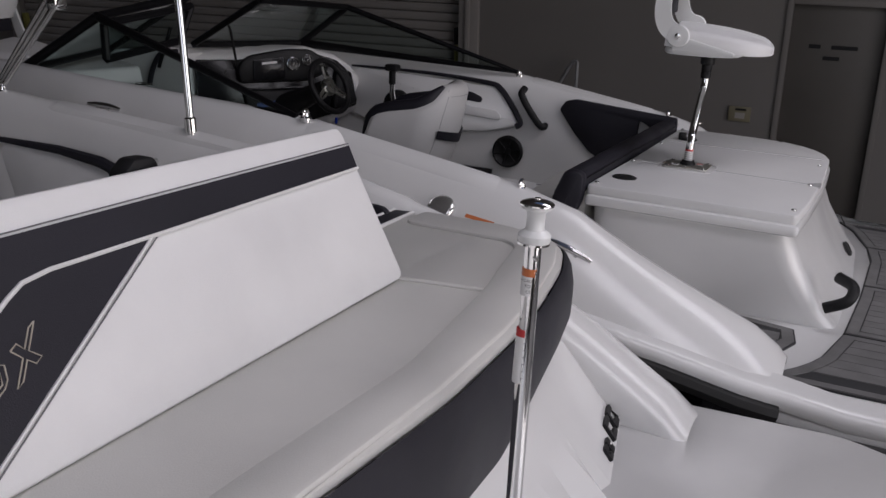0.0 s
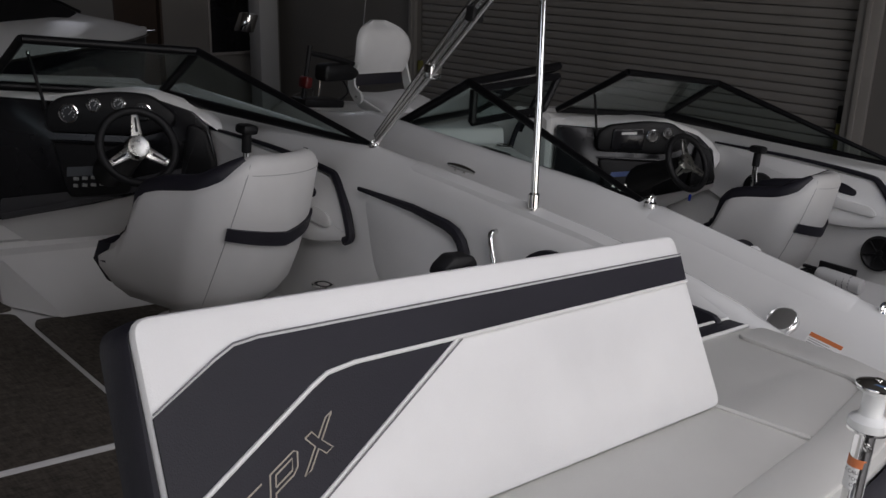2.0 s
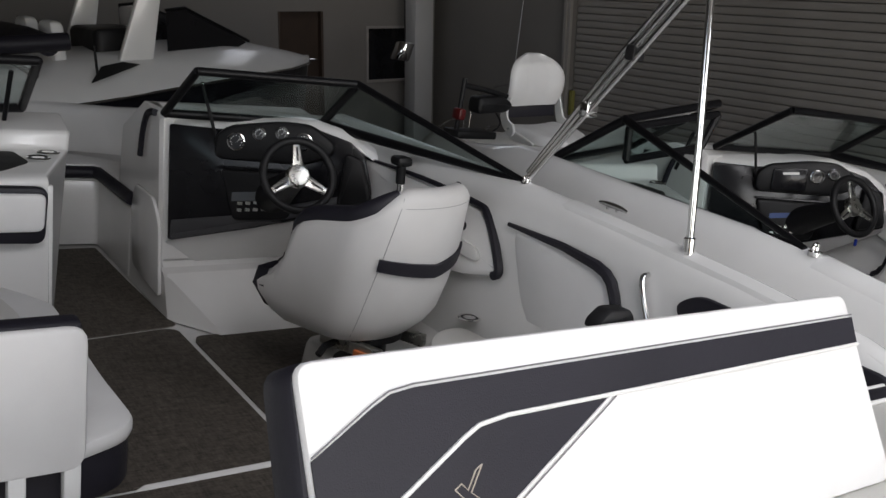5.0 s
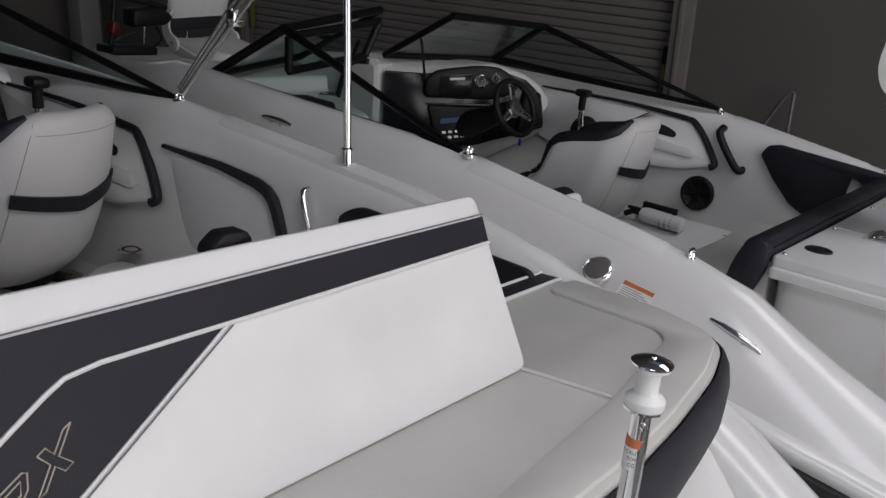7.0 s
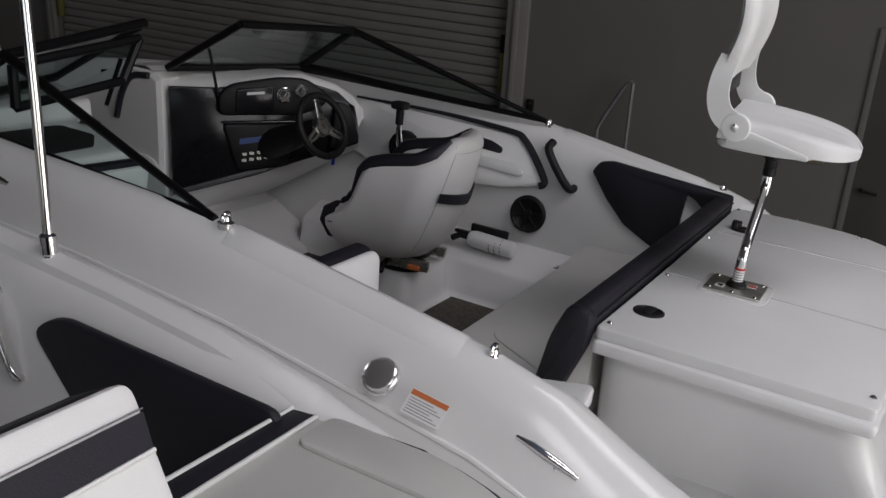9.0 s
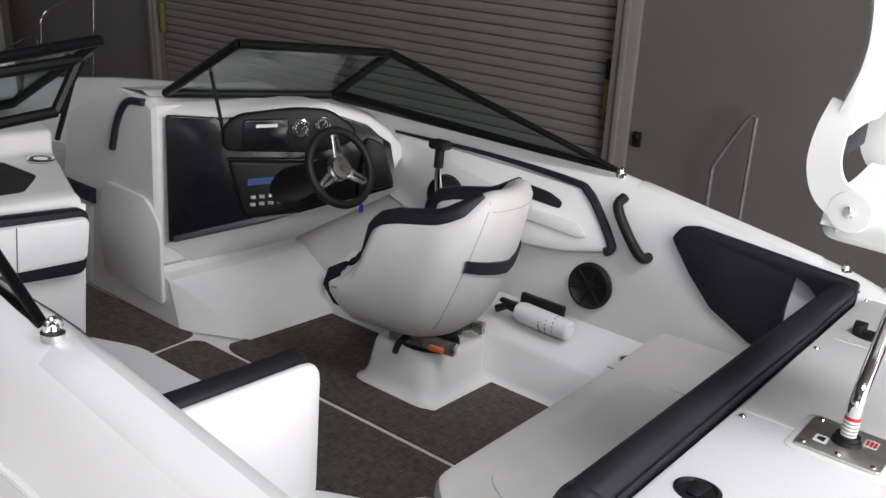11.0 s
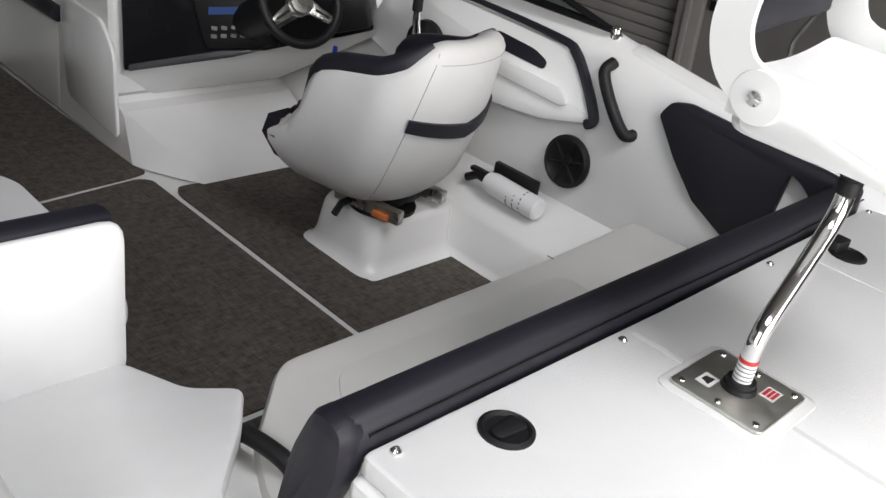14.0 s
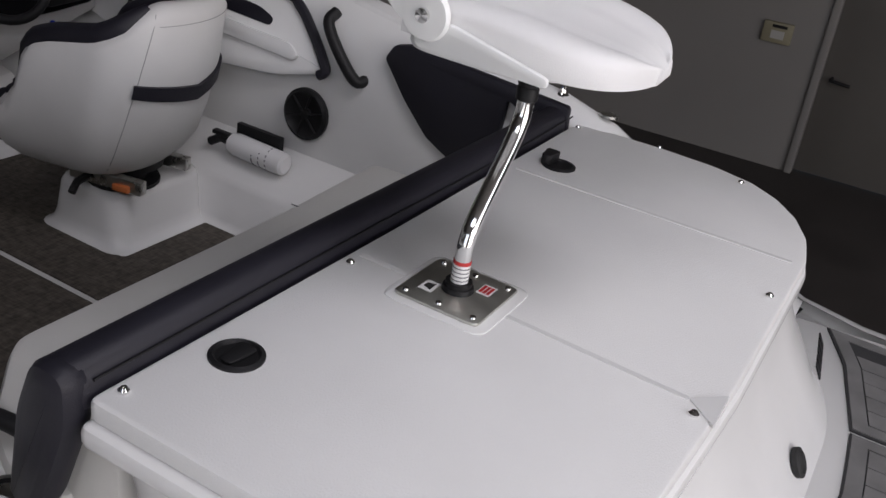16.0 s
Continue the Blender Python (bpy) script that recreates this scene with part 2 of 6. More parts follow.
def lerp(table, x):
    for (a, va), (b, vb) in zip(table, table[1:]):
        if x <= b:
            u = max(0.0, (x - a) / (b - a))
            return va + (vb - va) * u
    return table[-1][1]


def screw(parent, at, axis=(0, 0, 1), r=0.009):
    part("screw", lathe([(r, 0), (r, 0.004), (r * 0.6, 0.008), (r * 0.2, 0.008), (r * 0.2, 0.006)], at, axis, 12), CHROME, parent, "small chrome screw")


def writing(name, text, size, m, mat, parent, depth=0.0006):
    cu = bpy.data.curves.new(name, "FONT")
    cu.body, cu.size, cu.extrude, cu.align_x, cu.align_y = text, size, depth, "CENTER", "CENTER"
    tmp = bpy.data.objects.new(name, cu)
    me = bpy.data.meshes.new_from_object(tmp)
    bpy.data.objects.remove(tmp)
    me.materials.clear()
    me.materials.append(mat)
    ob = new(name, me)
    ob.parent = parent
    ob.matrix_local = m
    return ob


def axes(origin, u, v):
    u, v = Vector(u).normalized(), Vector(v)
    v = (v - v.dot(u) * u).normalized()
    w = u.cross(v)
    m = Matrix((u, v, w)).transposed().to_4x4()
    m.translation = origin
    return m

# ---- the hall ----
WY = 13.0
wx = 5.43


def wall(name, x0, y0, z0, x1, y1, z1, mat=WALLPAINT):
    return tagged(part(name, box(x0, y0, z0, x1, y1, z1), mat), "painted grey wall of the boat hall", "wall", kind="structure")


tagged(part("floor", box(-10, -8, -0.2, 6.1, WY + 0.4, 0.0), CONCRETE), "dark concrete floor of the boat hall", "floor", kind="structure")
# unseen ceiling; its three openings are added to hold the overhead fill lamps
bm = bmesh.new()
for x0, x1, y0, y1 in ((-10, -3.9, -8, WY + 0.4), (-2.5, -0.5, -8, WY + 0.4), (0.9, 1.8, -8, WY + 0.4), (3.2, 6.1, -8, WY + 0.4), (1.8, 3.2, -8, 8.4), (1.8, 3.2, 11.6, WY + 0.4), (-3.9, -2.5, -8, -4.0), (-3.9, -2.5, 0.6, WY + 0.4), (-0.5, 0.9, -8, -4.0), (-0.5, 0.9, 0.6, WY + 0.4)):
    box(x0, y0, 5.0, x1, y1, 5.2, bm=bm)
tagged(part("ceiling", bm, WALLPAINT), "unseen grey painted hall ceiling with openings added for fill lamps", "ceiling", kind="structure")
DY0, DY1, DZ = 3.14, 9.45, 4.2          # shutter opening
EY0, EY1, EZ = -0.92, -0.03, 2.04       # side door opening
wall("wall_east_a", wx, DY1, 0, wx + 0.25, WY, 5)
wall("wall_east_b", wx, DY0, DZ, wx + 0.25, DY1, 5)
wall("wall_east_c", wx, EY1, 0, wx + 0.25, DY0, 5)
wall("wall_east_d", wx, EY0, EZ, wx + 0.25, EY1, 5)
wall("wall_east_e", wx, -8, 0, wx + 0.25, EY0, 5)
wall("wall_south_a", -10, -8, 0, -6.5, -7.75, 5)
wall("wall_south_b", -6.5, -8, 4.7, 2.0, -7.75, 5)
wall("wall_south_c", 2.0, -8, 0, wx, -7.75, 5)
wall("wall_west_a", -10, -7.75, 0, -9.75, -5, 5)
wall("wall_west_b", -10, -5, 4.7, -9.75, 2, 5)
wall("wall_west_c", -10, 2, 0, -9.75, WY, 5)
# north wall with a doorway and a window
NX0, NX1, NZ = 2.53, 3.30, 2.36
MX0, MX1, MZ0, MZ1 = 4.10, 4.98, 1.22, 2.10
wall("wall_north_a", -10, WY, 0, NX0, WY + 0.25, 5)
wall("wall_north_b", NX0, WY, NZ, NX1, WY + 0.25, 5)
wall("wall_north_c", NX1, WY, 0, MX0, WY + 0.25, 5)
wall("wall_north_d", MX0, WY, 0, MX1, WY + 0.25, MZ0)
wall("wall_north_e", MX0, WY, MZ1, MX1, WY + 0.25, 5)
wall("wall_north_f", MX1, WY, 0, wx + 0.25, WY + 0.25, 5)
tagged(part("column", box(4.58, 12.25, 0, 4.92, 12.58, 5, 0.01), material("white_column_paint", (0.42, 0.42, 0.42), 0.6, vary=0.06, scale=2)), "white painted steel column of the hall", "column", kind="structure")
office = thing("door_2", "dark brown wooden office door standing in its frame", "door", Matrix.Identity(4), kind="structure")
part("leaf", box(NX0 + 0.04, WY + 0.1, 0, NX1 - 0.04, WY + 0.15, NZ + 0.002, 0.0), BROWN, office)
for a in (NX0, NX1 - 0.04):
    part("jamb", box(a, WY - 0.02, 0, a + 0.04, WY + 0.2, NZ, 0.004), BROWN, office)
part("door_handle", tube([(NX0 + 0.12, WY + 0.1, 1.02), (NX0 + 0.12, WY + 0.05, 1.02), (NX0 + 0.22, WY + 0.05, 1.02)], 0.01), CHROME, office)
win = thing("window_1", "white framed office window with a dark room behind", "window", Matrix.Identity(4), kind="structure")
part("pane", box(MX0, WY + 0.1, MZ0, MX1, WY + 0.11, MZ1), GLOSSY, win)
for a, b, c, d in ((MX0 - 0.02, MZ0 - 0.02, MX0 + 0.02, MZ1 + 0.02), (MX1 - 0.02, MZ0 - 0.02, MX1 + 0.02, MZ1 + 0.02), (MX0 + 0.02, MZ0 - 0.02, MX1 - 0.02, MZ0 + 0.02), (MX0 + 0.02, MZ1 - 0.02, MX1 - 0.02, MZ1 + 0.02)):
    part("window_frame", box(a, WY - 0.03, b, c, WY + 0.05, d, 0.004), SLATPAINT, win)

# roller shutter: ribbed slats between side guides
shutter = thing("roller_shutter", "closed beige metal roller shutter with horizontal slats", "roller shutter", Matrix.Identity(4), kind="structure")
bm = bmesh.new()
rows = []
for u, w in ((0.0, 0.0), (0.004, 0.018), (0.014, 0.023), (0.07, 0.024), (0.084, 0.02), (0.091, 0.0)):
    rows.append([(wx + 0.1 - w, DY0 + 0.02, u), (wx + 0.1 - w, DY1 - 0.02, u)])
rows.append([(wx + 0.12, DY0 + 0.02, 0.09), (wx + 0.12, DY1 - 0.02, 0.09)])
rows.append([(wx + 0.12, DY0 + 0.02, 0.0), (wx + 0.12, DY1 - 0.02, 0.0)])
strip(rows, bm)
first = part("slat", bm, SLATPAINT, shutter)
first.location.z = 0.01
for k in range(1, 44):
    ob = new("slat", first.data)
    ob.parent = shutter
    ob.location = (0, 0, 0.01 + 0.095 * k)
part("shadow_gap_backing", box(wx + 0.14, DY0, 0, wx + 0.16, DY1, DZ), RUBBER, shutter)
for y0, y1 in ((DY0 - 0.2, DY0 + 0.02), (DY1 - 0.02, DY1 + 0.12)):
    part("side_guide", box(wx - 0.06, y0, 0, wx - 0.005, y1, DZ + 0.1, 0.008), SLATPAINT, shutter)
    part("guide_lip", box(wx - 0.085, (y0 + y1) / 2 - 0.02, 0, wx - 0.06, (y0 + y1) / 2 + 0.03, DZ, 0.004), SLATPAINT, shutter)
part("bottom_rail", box(wx + 0.02, DY0 + 0.02, 0.0, wx + 0.07, DY1 - 0.02, 0.1, 0.006), SLATPAINT, shutter)
for y in (DY0 + 0.03, DY1 - 0.09):
    part("warning_tape", box(wx - 0.005, y, 1.05, wx + 0.06, y + 0.055, 1.40, 0.003), YELLOW, shutter, "yellow warning tape")
part("latch", box(wx - 0.01, DY0 + 0.03, 1.41, wx + 0.06, DY0 + 0.09, 1.58, 0.006), BLACK, shutter, "black shutter latch")

side = thing("door_1", "closed grey side door with a black lever handle and faded lettering", "door", Matrix.Identity(4), kind="structure")
part("leaf", box(wx + 0.06, EY0 + 0.05, 0.01, wx + 0.11, EY1 - 0.05, EZ - 0.05, 0.004), DOORPAINT, side)
for y0, y1 in ((EY0, EY0 + 0.05), (EY1 - 0.05, EY1)):
    part("jamb", box(wx - 0.025, y0, 0, wx + 0.12, y1, EZ, 0.005), WALLPAINT, side)
part("head", box(wx - 0.025, EY0 + 0.05, EZ - 0.05, wx + 0.12, EY1 - 0.05, EZ, 0.005), WALLPAINT, side)
part("door_handle", tube([(wx + 0.06, EY1 - 0.12, 0.72), (wx + 0.0, EY1 - 0.12, 0.72), (wx - 0.005, EY1 - 0.14, 0.72), (wx, EY1 - 0.25, 0.71)], 0.012), BLACK, side, "black lever handle")
bm = bmesh.new()
for k, (w, z) in enumerate(((0.1, 1.62), (0.22, 1.62), (0.14, 1.52))):
    y = (-0.3, -0.55, -0.45)[k]
    box(wx + 0.055, y - w / 2, z - 0.018, wx + 0.0595, y + w / 2, z + 0.018, bm=bm)
part("lettering_bars", bm, BLACK, side, "dark bars of faded lettering")
thermostat = thing("wall_thermostat", "small cream wall control box with a dark slot display", "thermostat", Matrix.Translation((wx, 0.27, 0.95)))
part("case", box(-0.03, -0.1, -0.06, -0.002, 0.1, 0.08, 0.006), material("cream_plastic", (0.2, 0.18, 0.12), 0.5), thermostat)
part("display", box(-0.034, -0.06, 0.045, -0.031, 0.04, 0.065), BLACK, thermostat)
part("keypad", box(-0.033, -0.05, -0.03, -0.031, 0.04, 0.025), material("grey_keys", (0.3, 0.29, 0.27), 0.6), thermostat)
switch = thing("wall_switch", "black switch box on the grey wall", "switch", Matrix.Translation((wx, 2.86, 0.96)))
part("box", box(-0.04, -0.035, -0.07, -0.002, 0.035, 0.06, 0.008), BLACK, switch)
part("button", lathe([(0.02, 0), (0.018, 0.012), (0.001, 0.013)], (-0.04, 0, 0.02), (-1, 0, 0), 12), STEEL, switch)


def handrail(m, label):
    hr = thing("handrail", label, "handrail", m, group="handrails")
    part("tall_post", tube([(0, 0, 0), (0, 0, 1.36)], 0.017, 8), GALV, hr)
    part("short_post", tube([(0, 0.28, 0), (0, 0.28, 0.9)], 0.017, 8), GALV, hr)
    part("sloping_rail", tube(bend([(0, 0.28, 0.9), (0, 0.24, 1.0), (0, 0.06, 1.34), (0, 0, 1.36)], 4), 0.017, 8), GALV, hr)
    return hr


handrail(Matrix.Translation((5.22, 1.82, 0)), "polished steel handrail beside the wall")


# ---- boats ----
# Boat axes: x to starboard, y to the bow, z up from the trailer's bunks.
HALF = [(-0.62, 1.10), (-0.54, 1.13), (-0.2, 1.165), (0.2, 1.17), (1.8, 1.17), (2.6, 1.13), (3.2, 1.0), (3.8, 0.78), (4.3, 0.5), (4.6, 0.25), (4.78, 0.05)]
RAIL = [(-0.62, 0.95), (-0.59, 0.985), (-0.54, 1.03), (-0.27, 1.15), (-0.09, 1.235), (0.05, 1.31), (0.23, 1.36), (1.1, 1.49), (2.6, 1.545), (2.85, 1.50), (3.2, 1.455), (3.7, 1.42), (4.3, 1.33), (4.78, 1.29)]
RAIL_A = [(-0.62, 0.915), (-0.54, 0.965), (-0.27, 1.07), (-0.09, 1.14), (0.05, 1.20), (0.23, 1.31), (0.4, 1.39), (0.65, 1.44), (1.1, 1.49), (2.6, 1.53), (2.85, 1.46), (3.2, 1.41), (3.7, 1.37), (4.3, 1.29), (4.78, 1.25)]
BOTTOM = [(-0.62, 0.935), (-0.3, 1.005), (0.0, 1.06), (0.2, 1.09)]
BOTTOM_A = [(-0.62, 0.895), (-0.5, 0.93), (-0.1, 1.065), (0.2, 1.09)]
SIDE = [(0.0, 0.0), (0.02, 0.006), (0.05, -0.004), (0.085, -0.035), (0.115, -0.078), (0.15, -0.14), (0.18, -0.215), (0.195, -0.26)]


def hull(root, c, fy, zoff=0.0, RAIL=RAIL, BOTTOM=BOTTOM, flange=True):
    ys = [-0.62, -0.59, -0.52, -0.42, -0.3, -0.2, -0.1, -0.02, 0.05, 0.13, 0.23, 0.4, 0.6, 0.85, 1.1, 1.4, 1.8, 2.2, 2.6, 2.9, 3.2, 3.5, 3.8, 4.05, 4.3, 4.5, 4.62, 4.72, 4.78]
    for s in (1, -1):
        rows = []
        for y in ys:
            h, z = lerp(HALF, y), lerp(RAIL, y) + zoff
            row = []
            # inner wall of the cockpit first, then over the top and down to the rub rail
            inner = [(-0.10, 0.62), (-0.10, 0.92), (-0.085, max(0.95, z - 0.16)), (-0.06, z - 0.05), (-0.02, z - 0.012)] if 0.05 < y < 4.2 else [(-0.09, min(0.86, z - 0.05)), (-0.08, z - 0.06), (-0.06, z - 0.03), (-0.04, z - 0.015), (-0.02, z - 0.005)]
            k = 1.0 if y > 0.2 else max(0.04, (z - lerp(BOTTOM, y)) / 0.26)
            for d, zz in inner:
                row.append((c + s * max(0.0, h + d), fy(y), zz))
            for d, dz in SIDE:
                zz = z + dz * min(1.0, k)
                row.append((c + s * (h + d * min(1, h / 0.4)), fy(y), zz))
            rows.append(row)
        part("gunwale", strip(rows), GEL, root, "glossy white moulded gunwale", 50)
        # flat moulded panel on the gunwale between the windscreen and the stern
        rows = []
        for y, up in ((0.30, -0.004), (0.32, 0.004), (0.45, 0.005), (0.6, 0.005), (0.75, 0.005), (0.9, 0.005), (1.0, 0.005), (1.02, -0.004)):
            h, z = lerp(HALF, y), lerp(RAIL, y) + zoff
            rows.append([(c + s * (h + d), fy(y), z + dz + e) for d, dz, e in ((-0.03, -0.02, -0.004), (-0.02, -0.010, up), (0.0, 0.001, up), (0.02, 0.006, up), (0.05, -0.003, up), (0.075, -0.026, up), (0.085, -0.036, -0.004))])
        part("gunwale_panel", strip(rows), GEL, root, "flat white moulded panel on the gunwale", 30)
        # rub rail and topsides
        rail, tops = [], []
        for y in ys:
            h = lerp(HALF, y)
            z = lerp(BOTTOM, y) - 0.075 if y < 0.2 else lerp(RAIL, y) + zoff - 0.335
            f = min(1, h / 0.4)
            o = h + 0.195 * f + (0.03 if flange else 0.0)
            rail.append((c + s * (o + 0.012), fy(y), z))
            tops.append([(c + s * o, fy(y), z + 0.01), (c + s * (o + 0.0), fy(y), z - 0.04), (c + s * (o - 0.05 * f), fy(y), 0.6), (c + s * max(0.0, o - 0.2 * f), fy(y) - 0.0, 0.32 + 0.05 * max(0, y - 3)), (c, fy(y), 0.12 + 0.12 * max(0, y - 3) ** 1.5)])
        if flange:
            rows = []
            for y in ys[:16]:
                h, b = lerp(HALF, y), lerp(BOTTOM, y) if y < 0.2 else lerp(RAIL, y) + zoff - 0.26
                rows.append([(c + s * (h + d), fy(y), b + dz) for d, dz in ((0.16, 0.015), (0.197, 0.002), (0.225, -0.004), (0.24, -0.014), (0.246, -0.035), (0.235, -0.06), (0.2, -0.07))])
            for y in (-0.8, -1.0, -1.25):
                rows.insert(0, [(c + s * (1.1 + d), fy(y), 0.915 + (y + 0.6) * 0.02 + dz) for d, dz in ((0.16, 0.012), (0.197, 0.004), (0.225, -0.004), (0.24, -0.014), (0.246, -0.035), (0.235, -0.06), (0.2, -0.07))])
            part("gunwale_flange", strip(rows), GEL, root, "white moulded flange", 50)
        part("rub_rail", tube(rail, 0.028, 8), RUBBER, root, "black rubber rub rail")
        part("topside", strip(tops), DARKHULL, root, "dark painted topside", 60)


def cleat(root, at, along=(0, 1, 0), L=0.16):
    a = Vector(along).normalized()
    p = Vector(at) + Vector((0, 0, 0.006))
    bm = tube([p - a * L / 2 + Vector((0, 0, 0.012)), p - a * L / 4 + Vector((0, 0, 0.015)), p + Vector((0, 0, 0.015)), p + a * L / 4 + Vector((0, 0, 0.015)), p + a * L / 2 + Vector((0, 0, 0.012))], 0.009, 10, taper=[0.006, 0.011, 0.013, 0.011, 0.006])
    for k in (-1, 1):
        tube([p + a * L * 0.16 * k - Vector((0, 0, 0.02)), p + a * L * 0.16 * k + Vector((0, 0, 0.014))], 0.009, 8, bm=bm)
    part("mooring_cleat", bm, CHROME, root, "chrome mooring cleat")


def snap_eye(root, at):
    """The chrome fitting that holds a canopy leg."""
    p = Vector(at)
    bm = lathe([(0.022, -0.01), (0.022, 0.004), (0.013, 0.01), (0.011, 0.02), (0.001, 0.024)], p, seg=16)
    tube([p + Vector((0.015 * math.cos(a), 0, 0.016 + 0.014 * math.sin(a))) for a in (math.pi * 2 * j / 14 for j in range(14))], 0.0055, 8, bm=bm, closed=True)
    part("canopy_socket", bm, CHROME, root, "chrome canopy socket")


SCREEN_B = ((0.225, 2.23, 1.817), (0.958, 2.13, 1.793), (0.275, 2.70, 1.55), (0.995, 2.46, 1.558), (1.14, 1.10, 1.508))
SCREEN_A = ((0.30, 2.27, 1.725), (0.984, 2.17, 1.722), (0.29, 2.64, 1.50), (0.96, 2.44, 1.505), (1.185, 1.20, 1.495))


def windscreen(root, c, dy, dz, corners, port=None):

    def at(p, s):
        return Vector((c + s * p[0], p[1] + dy, p[2] + dz))
    for s in (1, -1):
        tl, tr, bl, br, en = corners if s > 0 or not port else port
        TL, TR, BL, BR, EN = (at(p, s) for p in (tl, tr, bl, br, en))
        side = thing_part("windscreen", root, "black framed tinted windscreen")
        for a, b, r in ((TL, TR, 0.018), (BL, BR, 0.02), (BL, TL, 0.018), (BR, TR, 0.02), (BR, EN, 0.026), (TR, EN, 0.018)):
            part("frame_bar", tube([a, b], r, 12, taper=[r, 0.011] if b == EN else None), FRAME, side)
        for q in ((TL, TR, BR, BL), (TR, EN, BR)):
            bm = bmesh.new()
            nrm = (q[1] - q[0]).cross(q[2] - q[0]).normalized() * 0.003
            va, vb = [bm.verts.new(v + nrm) for v in q], [bm.verts.new(v - nrm) for v in q]
            bm.faces.new(va), bm.faces.new(vb[::-1])
            for i in range(len(q)):
                bm.faces.new((va[i - 1], va[i], vb[i], vb[i - 1]))
            g = part("pane", bm, GLASS, side)
            g.visible_shadow = False
    # centre pane folded back over the port pane
    side = thing_part("centre_windscreen", root, "hinged centre pane folded back")
    A, B, C, D = (at(p, -1) for p in ((0.485, 2.10, 1.79), (1.02, 2.10, 1.718), (1.01, 2.10, 1.579), (0.56, 2.10, 1.64)))
    for a, b in ((A, B), (B, C), (C, D), (D, A)):
        part("frame_bar", tube([a, b], 0.017, 8), FRAME, side)
    bm = bmesh.new()
    nrm = (B - A).cross(C - A).normalized() * 0.003
    va, vb = [bm.verts.new(v + nrm) for v in (A, B, C, D)], [bm.verts.new(v - nrm) for v in (A, B, C, D)]
    bm.faces.new(va), bm.faces.new(vb[::-1])
    for i in range(4):
        bm.faces.new((va[i - 1], va[i], vb[i], vb[i - 1]))
    part("pane", bm, GLASS, side).visible_shadow = False
    part("stay", tube([at((0.385, 2.30, 1.68), -1), at((0.40, 2.36, 1.49), -1)], 0.009, 8), FRAME, root, "black windscreen stay")


def thing_part(name, parent, label=""):
    """A joining part that carries pieces: a small mesh hinge with its own name."""
    bm = box(-0.001, -0.001, -0.001, 0.001, 0.001, 0.001)
    ob = part(name, bm, FRAME, parent, label)
    ob.location = (0, 0, 0)
    return ob


